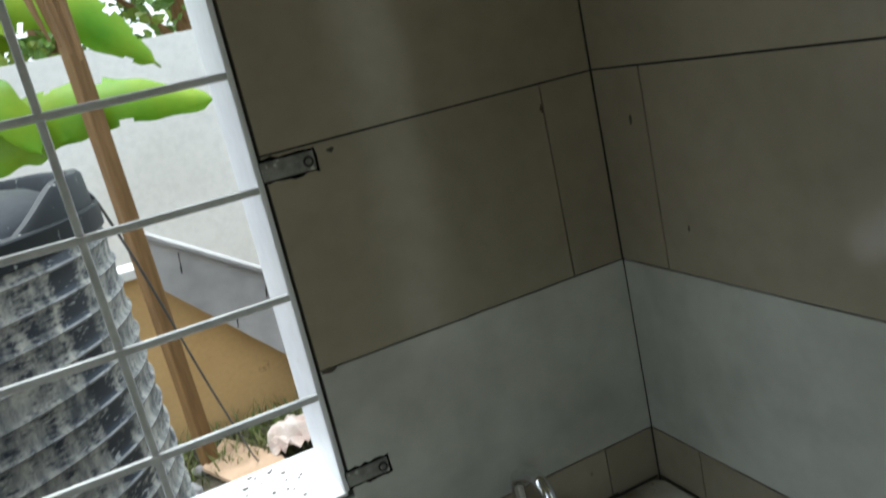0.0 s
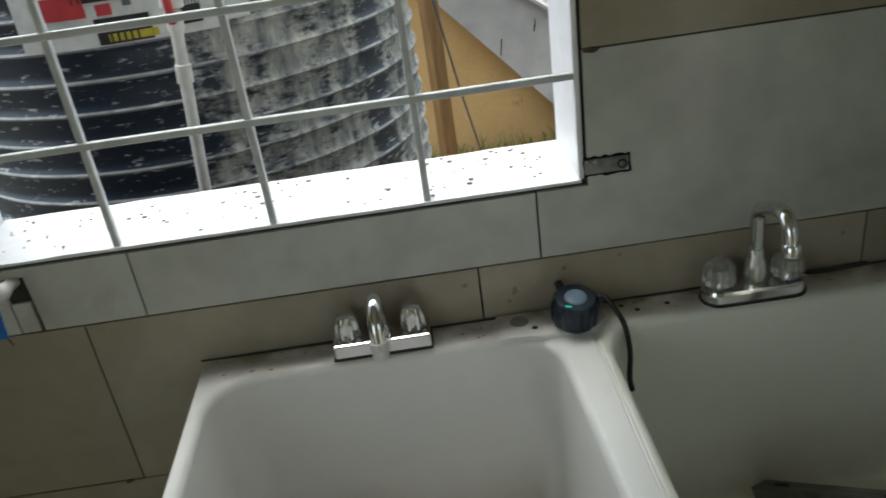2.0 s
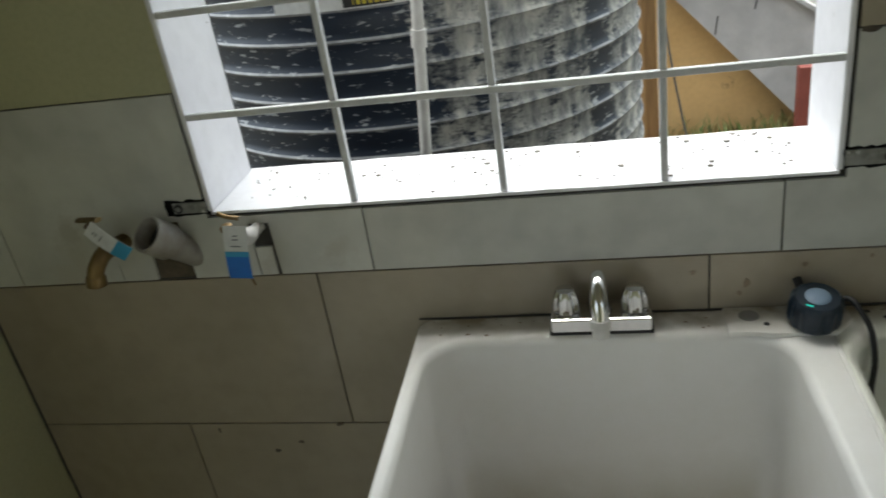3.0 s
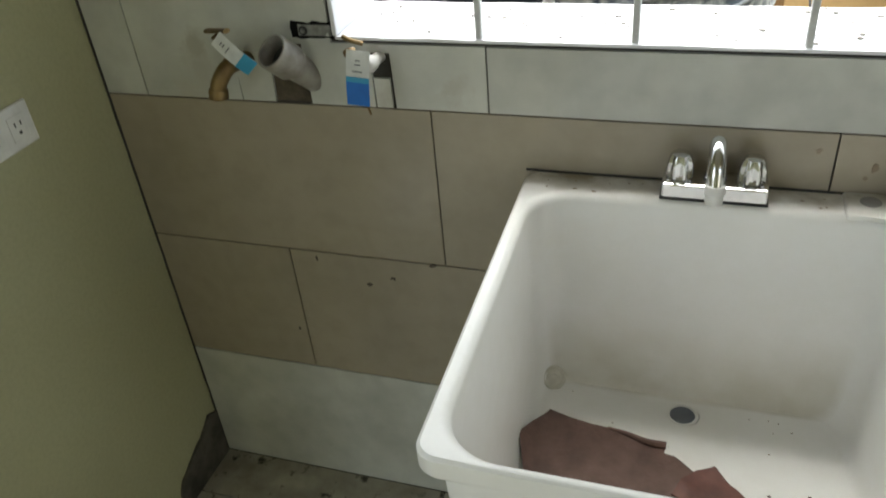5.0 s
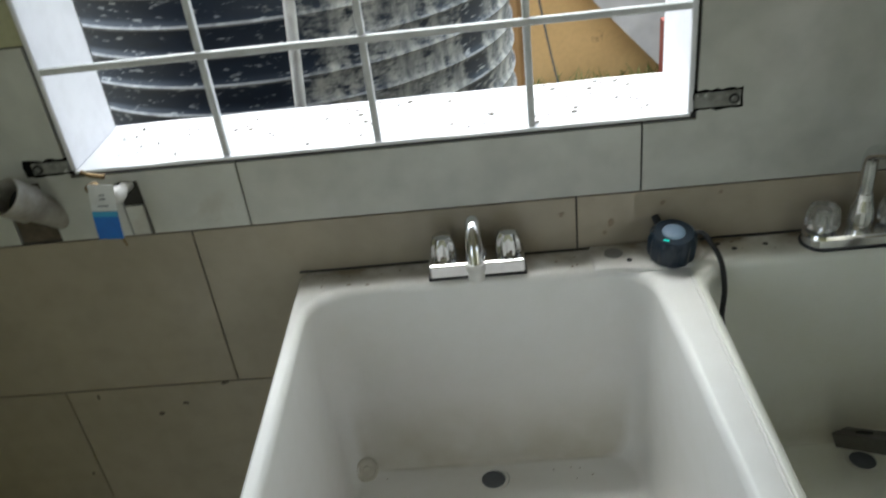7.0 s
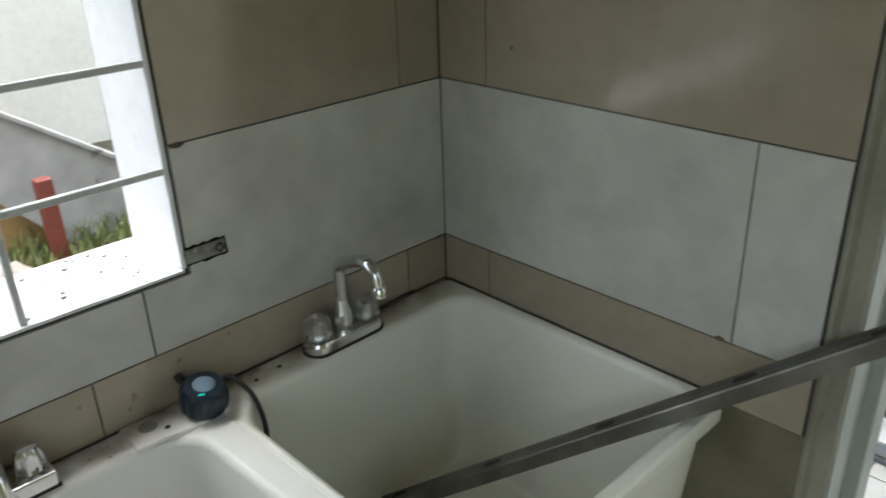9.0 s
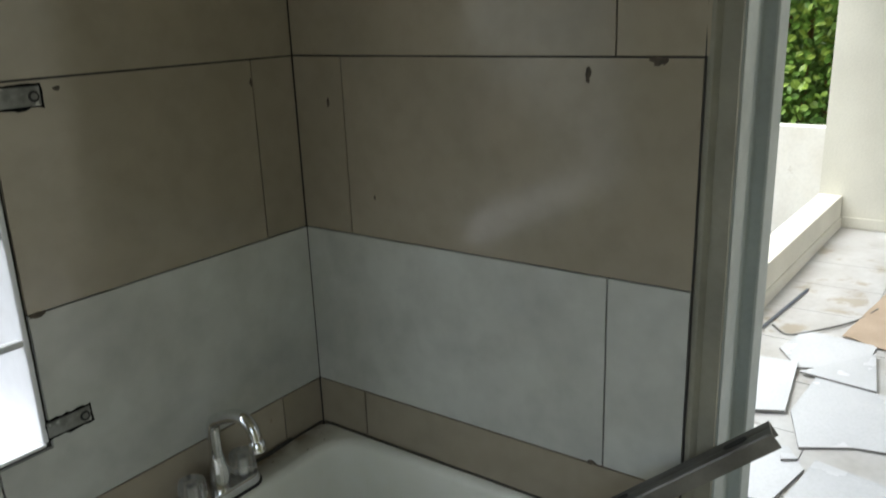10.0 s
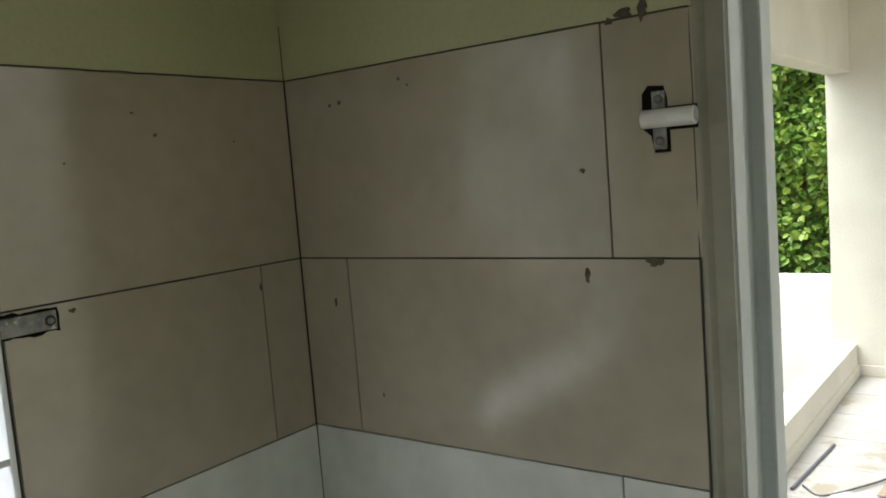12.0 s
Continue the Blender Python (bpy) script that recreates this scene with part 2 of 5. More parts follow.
M_STAIN = material("stained_white_wall", (0.76, 0.74, 0.69), 0.85, second=(0.66, 0.62, 0.55), grain=2.5, fine=40, bump=0.3, spots=(0.36, 0.29, 0.21), spot_scale=6, spot_cut=0.60)
M_OFFWHITE = material("white_yard_wall", (0.88, 0.87, 0.85), 0.8, second=(0.8, 0.79, 0.76), grain=1.6, fine=25, bump=0.3)
M_ORANGE = material("orange_yard_wall", (0.64, 0.42, 0.185), 0.85, second=(0.55, 0.35, 0.145), grain=3, fine=40, bump=0.2, spots=(0.3, 0.2, 0.09), spot_scale=7, spot_cut=0.66)
M_GREY = material("grey_plaster", (0.50, 0.49, 0.49), 0.9, second=(0.34, 0.33, 0.33), grain=5, fine=40, bump=0.4, spots=(0.14, 0.13, 0.12), spot_scale=6, spot_cut=0.66)
M_WOOD = material("weathered_timber", (0.235, 0.13, 0.045), 0.7, second=(0.15, 0.08, 0.027), grain=6, fine=60, bump=0.3, streak=(9, 9, 0.8))
M_BOARD = material("pale_board", (0.52, 0.36, 0.24), 0.75, second=(0.42, 0.29, 0.19), grain=8, bump=0.2)
M_REDPOST = material("red_painted_post", (0.24, 0.06, 0.045), 0.6, grain=9, bump=0.2)
M_TANK = material("black_tank", (0.010, 0.018, 0.034), 0.38, second=(0.018, 0.030, 0.054), grain=5, fine=60, bump=0.1, spots=(0.40, 0.42, 0.44), spot_scale=62, spot_cut=0.59, streak=(0.4, 0.4, 1.5))
M_BAND = material("bare_black_plastic", (0.012, 0.015, 0.017), 0.55, spec=0.25, second=(0.02, 0.025, 0.03), grain=8, fine=60, bump=0.1, spots=(0.45, 0.46, 0.45), spot_scale=38, spot_cut=0.63, streak=(1, 1, 0.6))
M_TANKTOP = material("tank_top", (0.030, 0.034, 0.042), 0.5, spec=0.2, second=(0.014, 0.017, 0.02), grain=5, bump=0.25, spots=(0.5, 0.5, 0.52), spot_scale=24, spot_cut=0.67)
M_EARTH = material("earth", (0.10, 0.085, 0.06), 0.95, second=(0.06, 0.06, 0.035), grain=5, fine=50, bump=0.8, bump_dist=0.02)
M_LEAF = material("hedge_leaf", (0.17, 0.29, 0.045), 0.42, second=(0.085, 0.17, 0.027), grain=1.3, fine=20, bump=0.0)
M_LEAF2 = material("young_leaf", (0.28, 0.36, 0.05), 0.45, second=(0.16, 0.26, 0.04), grain=1.3, fine=20, bump=0.0)
M_GRASS = material("grass", (0.11, 0.16, 0.03), 0.7, second=(0.16, 0.15, 0.05), grain=6, bump=0.0)
M_BANANA = material("banana_leaf", (0.085, 0.235, 0.006), 0.5, spec=0.2, second=(0.20, 0.29, 0.008), grain=3, fine=30, bump=0.1, streak=(1, 1, 1))
M_RAG = material("pale_rag", (0.62, 0.55, 0.50), 0.85, second=(0.5, 0.35, 0.30), grain=9, bump=0.2)
M_CUTBLUE = material("blue_enamel", (0.11, 0.22, 0.29), 0.45, second=(0.07, 0.12, 0.15), grain=20, bump=0.05, spots=(0.42, 0.42, 0.40), spot_scale=40, spot_cut=0.58)
M_CARD = material("cardboard", (0.42, 0.32, 0.23), 0.8, second=(0.36, 0.27, 0.19), grain=6, bump=0.1)
M_SHARD = material("white_tile_glaze", (0.57, 0.57, 0.58), 0.25, second=(0.52, 0.52, 0.53), grain=4, bump=0.0, per=0.04)
M_CLAY = material("tile_edge", (0.2, 0.19, 0.18), 0.8, bump=0.1)


def cement_and_rib_lines(m):
    """Grey cement splashed thickly over one side of the tank, in streaks that run down; pale lines along the ribs."""
    nt = m.node_tree
    N, L = nt.nodes, nt.links
    bs = N["Principled BSDF"]
    old = bs.inputs["Base Color"].links[0].from_socket
    co = N.new("ShaderNodeTexCoord")
    sep = N.new("ShaderNodeSeparateXYZ")
    L.new(co.outputs["Object"], sep.inputs[0])
    side = N.new("ShaderNodeMapRange")
    side.inputs[1].default_value, side.inputs[2].default_value = 0.03, 0.20
    side.inputs[3].default_value, side.inputs[4].default_value = -0.54, -0.11
    L.new(sep.outputs[0], side.inputs[0])
    bare_run = N.new("ShaderNodeMapRange")
    bare_run.interpolation_type = "SMOOTHSTEP"
    gap = N.new("ShaderNodeMath")
    gap.operation = "SUBTRACT"
    gap.inputs[1].default_value = 0.468
    L.new(sep.outputs[0], gap.inputs[0])
    away = N.new("ShaderNodeMath")
    away.operation = "ABSOLUTE"
    L.new(gap.outputs[0], away.inputs[0])
    bare_run.inputs[1].default_value, bare_run.inputs[2].default_value = 0.012, 0.034
    bare_run.inputs[3].default_value, bare_run.inputs[4].default_value = -0.24, 0.0
    L.new(away.outputs[0], bare_run.inputs[0])
    both = N.new("ShaderNodeMath")
    both.operation = "ADD"
    L.new(side.outputs[0], both.inputs[0])
    L.new(bare_run.outputs[0], both.inputs[1])
    total = both.outputs[0]
    for scale, detail, stretch, gain in ((9.0, 3.0, (1, 1, 0.14), 0.48), (26.0, 6.0, (1, 1, 0.45), 0.75), (52.0, 4.0, (0.5, 0.5, 1.8), 0.62), (130.0, 3.0, (0.7, 0.7, 1.2), 0.34)):
        mp = N.new("ShaderNodeMapping")
        mp.inputs["Scale"].default_value = stretch
        L.new(co.outputs["Object"], mp.inputs[0])
        n = N.new("ShaderNodeTexNoise")
        n.inputs["Scale"].default_value, n.inputs["Detail"].default_value = scale, detail
        L.new(mp.outputs[0], n.inputs["Vector"])
        ma = N.new("ShaderNodeMath")
        ma.operation = "MULTIPLY_ADD"
        L.new(n.outputs[0], ma.inputs[0])
        ma.inputs[1].default_value = gain
        L.new(total, ma.inputs[2])
        total = ma.outputs[0]
    rp = N.new("ShaderNodeValToRGB")
    rp.color_ramp.elements[0].position, rp.color_ramp.elements[1].position = 0.80, 0.99
    L.new(total, rp.inputs[0])
    mx = N.new("ShaderNodeMix")
    mx.data_type = "RGBA"
    n4 = N.new("ShaderNodeTexNoise")
    n4.inputs["Scale"].default_value, n4.inputs["Detail"].default_value, n4.inputs["Roughness"].default_value = 24.0, 8.0, 0.68
    runs = N.new("ShaderNodeMapping")
    runs.inputs["Scale"].default_value = (1, 1, 0.4)
    L.new(co.outputs["Object"], runs.inputs[0])
    L.new(runs.outputs[0], n4.inputs["Vector"])
    cr = N.new("ShaderNodeValToRGB")
    cr.color_ramp.elements[0].position, cr.color_ramp.elements[1].position = 0.35, 0.65
    cr.color_ramp.elements[0].color, cr.color_ramp.elements[1].color = (0.10, 0.112, 0.125, 1), (0.58, 0.57, 0.525, 1)
    L.new(n4.outputs[0], cr.inputs[0])
    L.new(rp.outputs[0], mx.inputs[0])
    L.new(old, mx.inputs[6])
    L.new(cr.outputs[0], mx.inputs[7])
    L.new(mx.outputs[2], bs.inputs["Base Color"])
    # a pale line along each rib's crest, outside the cement
    md = N.new("ShaderNodeMath")
    md.operation = "MODULO"
    md.inputs[1].default_value = 0.062
    L.new(sep.outputs[2], md.inputs[0])
    ds = N.new("ShaderNodeMath")
    ds.operation = "COMPARE"
    ds.inputs[1].default_value, ds.inputs[2].default_value = 0.0335, 0.0042
    L.new(md.outputs[0], ds.inputs[0])
    dm = N.new("ShaderNodeMath")
    dm.operation = "MULTIPLY"
    L.new(ds.outputs[0], dm.inputs[0])
    L.new(n4.outputs[0], dm.inputs[1])
    bare = N.new("ShaderNodeMath")
    bare.operation = "SUBTRACT"
    bare.use_clamp = True
    L.new(dm.outputs[0], bare.inputs[0])
    L.new(rp.outputs[0], bare.inputs[1])
    dm = bare
    rx = N.new("ShaderNodeMix")
    rx.data_type = "RGBA"
    L.new(dm.outputs[0], rx.inputs[0])
    L.new(mx.outputs[2], rx.inputs[6])
    rx.inputs[7].default_value = (0.58, 0.59, 0.6, 1)
    L.new(rx.outputs[2], bs.inputs["Base Color"])
    rm = N.new("ShaderNodeMapRange")
    rm.inputs[3].default_value, rm.inputs[4].default_value = 0.4, 0.9
    L.new(rp.outputs[0], rm.inputs[0])
    L.new(rm.outputs[0], bs.inputs["Roughness"])



def rim_stain(m):
    """Brown tea-coloured dirt dried in patches along the tubs' back rims."""
    nt = m.node_tree
    N, L = nt.nodes, nt.links
    bs = N["Principled BSDF"]
    old = bs.inputs["Base Color"].links[0].from_socket
    ge = N.new("ShaderNodeNewGeometry")
    sep = N.new("ShaderNodeSeparateXYZ")
    L.new(ge.outputs["Position"], sep.inputs[0])
    band, deck = N.new("ShaderNodeMapRange"), N.new("ShaderNodeMapRange")
    band.inputs[1].default_value, band.inputs[2].default_value = -0.070, -0.014
    deck.inputs[1].default_value, deck.inputs[2].default_value = 0.795, 0.806
    L.new(sep.outputs[1], band.inputs[0])
    L.new(sep.outputs[2], deck.inputs[0])
    n = N.new("ShaderNodeTexNoise")
    n.inputs["Scale"].default_value, n.inputs["Detail"].default_value = 16.0, 5.0
    L.new(ge.outputs["Position"], n.inputs["Vector"])
    rp = N.new("ShaderNodeValToRGB")
    rp.color_ramp.elements[0].position, rp.color_ramp.elements[1].position = 0.20, 0.55
    L.new(n.outputs[0], rp.inputs[0])
    fac = rp.outputs[0]
    for k in (band, deck):
        mu = N.new("ShaderNodeMath")
        mu.operation = "MULTIPLY"
        L.new(fac, mu.inputs[0])
        L.new(k.outputs[0], mu.inputs[1])
        fac = mu.outputs[0]
    mx = N.new("ShaderNodeMix")
    mx.data_type = "RGBA"
    L.new(fac, mx.inputs[0])
    L.new(old, mx.inputs[6])
    mx.inputs[7].default_value = (0.25, 0.205, 0.135, 1)
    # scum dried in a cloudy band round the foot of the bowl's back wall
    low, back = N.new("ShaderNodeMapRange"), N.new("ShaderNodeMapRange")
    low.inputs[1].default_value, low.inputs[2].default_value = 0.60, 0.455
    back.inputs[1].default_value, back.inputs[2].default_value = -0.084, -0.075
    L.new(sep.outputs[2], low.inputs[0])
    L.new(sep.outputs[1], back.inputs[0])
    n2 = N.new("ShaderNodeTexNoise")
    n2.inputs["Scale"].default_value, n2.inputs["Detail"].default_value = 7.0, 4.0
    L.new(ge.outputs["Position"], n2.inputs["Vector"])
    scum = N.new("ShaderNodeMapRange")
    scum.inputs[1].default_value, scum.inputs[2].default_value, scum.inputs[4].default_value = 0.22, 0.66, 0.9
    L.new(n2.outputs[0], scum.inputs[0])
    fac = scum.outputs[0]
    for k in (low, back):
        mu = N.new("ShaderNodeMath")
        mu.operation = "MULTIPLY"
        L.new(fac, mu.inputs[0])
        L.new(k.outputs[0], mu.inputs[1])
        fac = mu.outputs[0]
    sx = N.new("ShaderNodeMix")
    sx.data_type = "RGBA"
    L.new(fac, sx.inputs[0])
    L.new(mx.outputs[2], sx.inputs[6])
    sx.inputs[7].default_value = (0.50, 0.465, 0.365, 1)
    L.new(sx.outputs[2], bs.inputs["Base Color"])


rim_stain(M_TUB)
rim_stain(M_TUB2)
cement_and_rib_lines(M_TANK)
for m_ in (M_LEAF, M_LEAF2, M_BANANA, M_GRASS):
    m_.node_tree.nodes["Principled BSDF"].inputs["Subsurface Weight"].default_value = 0.0

# ---- the large structure ----
F = -0.03
WX0, WX1, WZ0, WZ1 = -1.415, -0.521, 1.015, 2.02
XL, YB, ZC = -1.884, -2.7, 2.5
LY0, LY1, LZ = -2.40, -1.05, 2.15

bm = bmesh.new()
box(bm, XL - 0.15, WX0, 0.006, 0.17, F - 0.1, 1.9)
box(bm, WX1, 0.15, 0.006, 0.17, F - 0.1, 1.9)
box(bm, WX0, WX1, 0.006, 0.17, F - 0.1, WZ0 - 0.004)
single("wall_back_core", bm, M_MORTAR, "dark mortar bed of the tiled window wall", "wall", "structure")
bm = bmesh.new()
box(bm, XL, WX0 - 0.002, 0.002, 0.006, 1.205, 1.9)
box(bm, XL - 0.15, WX0, 0.002, 0.17, 1.9, ZC)
box(bm, WX0, WX1, 0.002, 0.17, WZ1, ZC)
box(bm, WX1, 0.15, 0.002, 0.17, 1.9, ZC)
box(bm, WX1 + 0.002, 0.0, 0.002, 0.006, 1.806, 1.9)
single("wall_back", bm, M_OLIVE, "pale green painted window wall above the tiles", "wall", "structure")
bm = bmesh.new()
box(bm, 0.006, 0.15, -0.715, 0.006, 0.78, 1.9)
single("wall_right_core", bm, M_MORTAR, "dark mortar bed of the tiled side wall", "wall", "structure")
bm = bmesh.new()
box(bm, 0.002, 0.15, -0.715, 0.002, 1.9, ZC)
box(bm, 0.002, 0.006, -0.712, 0.002, 1.806, 1.9)
single("wall_right", bm, M_OLIVE, "pale green painted wall above the tiles", "wall", "structure")
# wall foot, a darker olive brown than the paint above the tiles
bm = bmesh.new()
box(bm, 0.002, 0.15, -0.715, 0.006, F - 0.1, 0.78)
box(bm, 0.002, 0.006, -0.712, 0.002, 0.78, 0.798)
single("wall_right_foot", bm, M_WALLFOOT, "dark olive-brown wall below the tiles", "wall", "structure")
# opening out of view, added to let daylight onto the right wall and tubs
bm = bmesh.new()
box(bm, XL - 0.15, XL, YB, LY0, F - 0.1, ZC)
box(bm, XL - 0.15, XL, LY1, 0.006, F - 0.1, ZC)
box(bm, XL - 0.15, XL, LY0, LY1, LZ, ZC)
single("wall_left", bm, M_OLIVE, "pale olive painted side wall with an unseen opening added for daylight", "wall", "structure")
bm = bmesh.new()
box(bm, XL - 0.15, 0.15, YB - 0.15, YB, F - 0.1, ZC)
box(bm, 0.0, 0.15, YB, -1.60, F - 0.1, ZC)
box(bm, 0.0, 0.15, -1.60, -0.715, 2.12, ZC)
single("wall_front", bm, M_OLIVE, "plain painted walls behind, with the patio doorway", "wall", "structure")
bm = bmesh.new()
box(bm, XL - 0.15, 0.15, YB - 0.15, 0.17, ZC, ZC + 0.12)
single("ceiling", bm, M_CREAM, "plain pale ceiling", "ceiling", "structure")
bm = bmesh.new()
box(bm, XL - 0.15, 0.15, YB - 0.15, 0.17, F - 0.12, F - 0.008)
floor = single("floor", bm, M_MORTAR, "dirty stained floor tiles over a dark bed", "floor", "structure")

# plaster corner and jamb of the doorway
bm = bmesh.new()
prof = [(0.004, -0.7035), (0.0, -0.7080), (-0.0005, -0.7130), (0.003, -0.7175), (0.0064, -0.7200), (0.0060, -0.7425), (0.0120, -0.7430), (0.0120, -0.7155), (0.0058, -0.7155), (0.0058, -0.7035)]
loops = []
for k in range(40):
    z = F + (2.12 - F) * k / 39
    w = 0.0022 * noise.noise((0.0, 7.1, z * 9))
    loops.append([Vector((x + w * (x < 0.03), y + w * (y > -0.7185), z)) for x, y in prof])
rings(bm, loops)
single("door_jamb", bm, M_JAMB, "rough beige plaster reveal beside the doorway", "door jamb", "structure", True)
bm = bmesh.new()
tube(bm, [(0.0012 + 0.0006 * noise.noise((k * 0.7, 1, 2)), -0.7035 + 0.0012 * noise.noise((k * 0.9, 5, 2)), 0.80 + 1.0 * k / 24) for k in range(25)], 0.0014, 6, 2)
single("joint_line", bm, M_MORTAR, "dirty dark joint between tiles and plaster", "joint", "structure", True)
# shadow along the tiles' top edge, modelled as a thin dark strip
bm = bmesh.new()
tube(bm, [(WX1 + 0.01 + (0.0 - WX1 - 0.012) * k / 20, 0.0012 + 0.0006 * noise.noise((k * 0.8, 3, 1)), 1.8068 + 0.0014 * noise.noise((k * 0.7, 8, 1))) for k in range(21)], 0.0008, 6, 2)
tube(bm, [(0.0012 + 0.0006 * noise.noise((k * 0.8, 3, 6)), -0.002 - 0.70 * k / 24, 1.8068 + 0.0014 * noise.noise((k * 0.7, 8, 4))) for k in range(25)], 0.0008, 6, 2)
single("joint_line", bm, M_MORTAR, "thin dark line for the shadow along the top of the tiles", "joint", "structure", True)
bm = bmesh.new()
tube(bm, [(XL + 0.003 + 0.0018 * noise.noise((k * 0.9, 2, 7)), 0.0, F + 1.22 * k / 36) for k in range(37)], 0.0026, 6, 2)
single("joint_line", bm, M_MORTAR, "rough dark corner joint beside the painted wall", "joint", "structure", True)
# painted door frame, an extruded profile with a rebate
bm = bmesh.new()
prof = [(0.0123, -0.7155), (0.0123, -0.7450), (0.0145, -0.7460), (0.058, -0.7460), (0.060, -0.7440), (0.060, -0.7370), (0.062, -0.7360), (0.116, -0.7360), (0.118, -0.7380), (0.118, -0.7545), (0.120, -0.7560), (0.168, -0.7560), (0.168, -0.7155)]
rings(bm, [[Vector((x, y, z)) for x, y in prof] for z in (F, 2.12)])
bmesh.ops.bevel(bm, geom=[e for e in bm.edges if abs(e.verts[0].co.z - e.verts[1].co.z) > 1], offset=0.0012, segments=2, affect="EDGES")
single("door_frame", bm, M_FRAME, "grey-green painted door frame with a rebate", "door frame", "structure")

# window: reveal, bars
win = thing("window_1", (-0.97, 0.085, WZ0), "unglazed white window opening with a painted security grille", "window", kind="structure")
bm = bmesh.new()
sill = [(0.0, WZ0 + 0.001), (0.001, WZ0 - 0.004), (0.006, WZ0 - 0.0042), (0.185, WZ0 - 0.004), (0.185, WZ0 - 0.008), (0.165, WZ0 + 0.004)]
sx = [WX0 + (WX1 - WX0) * k / 40 for k in range(41)]
rings(bm, [[Vector((x, y, z + (0.0016 * noise.noise((x * 14, y * 9, 3.0)) if z > WZ0 else 0))) for y, z in sill] for x in sx])
part("window_sill", bm, M_REVEAL, win, "white painted sill speckled with dirt", True)
for nm, a, b in (("jamb_panel", WX0 - 0.004, WX0 + 0.004), ("jamb_panel", WX1 - 0.004, WX1 + 0.004)):
    bm = bmesh.new()
    box(bm, a, b, -0.001, 0.160, WZ0 + 0.002, WZ1, 0.002)
    part(nm, bm, M_REVEAL, win)
bm = bmesh.new()
box(bm, WX0, WX1, -0.001, 0.178, WZ1 - 0.004, WZ1 + 0.003)
part("head_panel", bm, M_REVEAL, win)
for k, x in enumerate((-1.186, -0.962, -0.741)):
    bm = bmesh.new()
    box(bm, x - 0.005, x + 0.005, 0.004, 0.016, WZ0 + 0.001, WZ1, 0.002)
    part("vertical_bar", bm, M_BAR, win)
for k in range(6):
    z = 1.166 + 0.1465 * k
    bm = bmesh.new()
    box(bm, WX0 + 0.003, WX1 - 0.003, 0.0, 0.010, z - 0.005, z + 0.005, 0.002)
    part("horizontal_bar", bm, M_BAR, win)

# ---- yard behind the window ----
bm = bmesh.new()
GX = [-40, -12, -6] + [-4 + 0.25 * k for k in range(33)] + [6, 9, 14, 25, 40]
GY = [-40, -25, -14, -9, -6, -4.6, -2.8, -1.5, -0.5, 0.175, 0.5] + [0.75 + 0.25 * k for k in range(20)] + [7, 9, 14, 25, 40]
gv = [[bm.verts.new((x, y, -0.07 - 0.75 * min(1.0, max(0.0, (x - 1.4) / 1.0)) + (0.03 * noise.noise((x * 2.3, y * 2.3, 0)) if abs(x) < 4.2 and 0.3 < y < 6 else 0))) for x in GX] for y in GY]
for i in range(len(GY) - 1):
    for j in range(len(GX) - 1):
        bm.faces.new((gv[i][j], gv[i][j + 1], gv[i + 1][j + 1], gv[i + 1][j]))
single("ground", bm, M_EARTH, "bare dark earth of the yard", "ground", "structure", True)
bm = bmesh.new()
prism(bm, [(-6, -0.2), (-6, 0.84), (-0.60, 0.84), (-0.60, 0.96), (0.9, -0.08), (0.9, -0.2)], lambda u, v, w: Vector((u, 3.0 + w, v)), 0.15)
single("wall_orange", bm, M_ORANGE, "orange painted low yard wall", "wall", "structure")
bm = bmesh.new()
box(bm, -6, -0.66, 2.96, 3.16, 0.84, 0.89, 0.008)
single("trim_ledge", bm, M_OFFWHITE, "white ledge on the low yard wall", "ledge", "structure")
bm = bmesh.new()
prism(bm, [(-0.62, 1.068), (1.13, -0.15), (0.265, -0.15), (-0.62, 0.815)], lambda u, v, w: Vector((u, 2.9 + w, v)), 0.1)
prism(bm, [(-0.64, 1.090), (1.13, -0.126), (1.13, -0.15), (-0.64, 1.072)], lambda u, v, w: Vector((u, 2.87 + w, v)), 0.16)
single("wall_grey", bm, M_GREY, "sloping raw grey cement parapet in the yard", "parapet", "structure")
for cx, cz, ch in ((-0.472, 0.865, 0.05), (-0.294, 0.514, 0.042), (-0.12, 0.60, 0.03)):
    bm = bmesh.new()
    prism(bm, [(cx + 0.004 * noise.noise((k * 1.1, cx * 9, 0)) + 0.0045 * (k < 5) + 0.012 * (k if k < 5 else 9 - k) / 4, cz + ch * ((k if k < 5 else 9 - k) / 2 - 1)) for k in range(10)], lambda u, v, w: Vector((u, 2.897 + w, v)), 0.01)
    single("wall_crack", bm, M_HOLE, "dark open crack in the cement parapet", "crack", "structure")
bm = bmesh.new()
box(bm, -14, 6, 4.5, 4.7, -0.95, 2.02)
single("wall_yard", bm, M_OFFWHITE, "tall sunlit white yard wall", "wall", "structure")

# ---- patio beyond the doorway ----
PX, KY, KZ, KW = 5.15, -0.077, 0.20, 0.155


def askew(bm):
    """The kerb line runs a little out of square."""
    for v in bm.verts:
        v.co.y -= 0.022 * (v.co.x - PX)
    return bm


bm = bmesh.new()
box(bm, 0.15, PX + 0.2, -4.5, KY + 0.3, F - 0.15, F - 0.006)
patio = single("patio_floor", bm, M_CEMENT, "pale patio floor tiles smeared with dust", "floor", "structure")
bm = bmesh.new()
box(bm, 0.15, PX, KY, KY + KW, F - 0.1, KZ, 0.006)
single("kerb", askew(bm), M_CREAM, "low cream painted kerb wall along the patio", "kerb", "structure")
bm = bmesh.new()
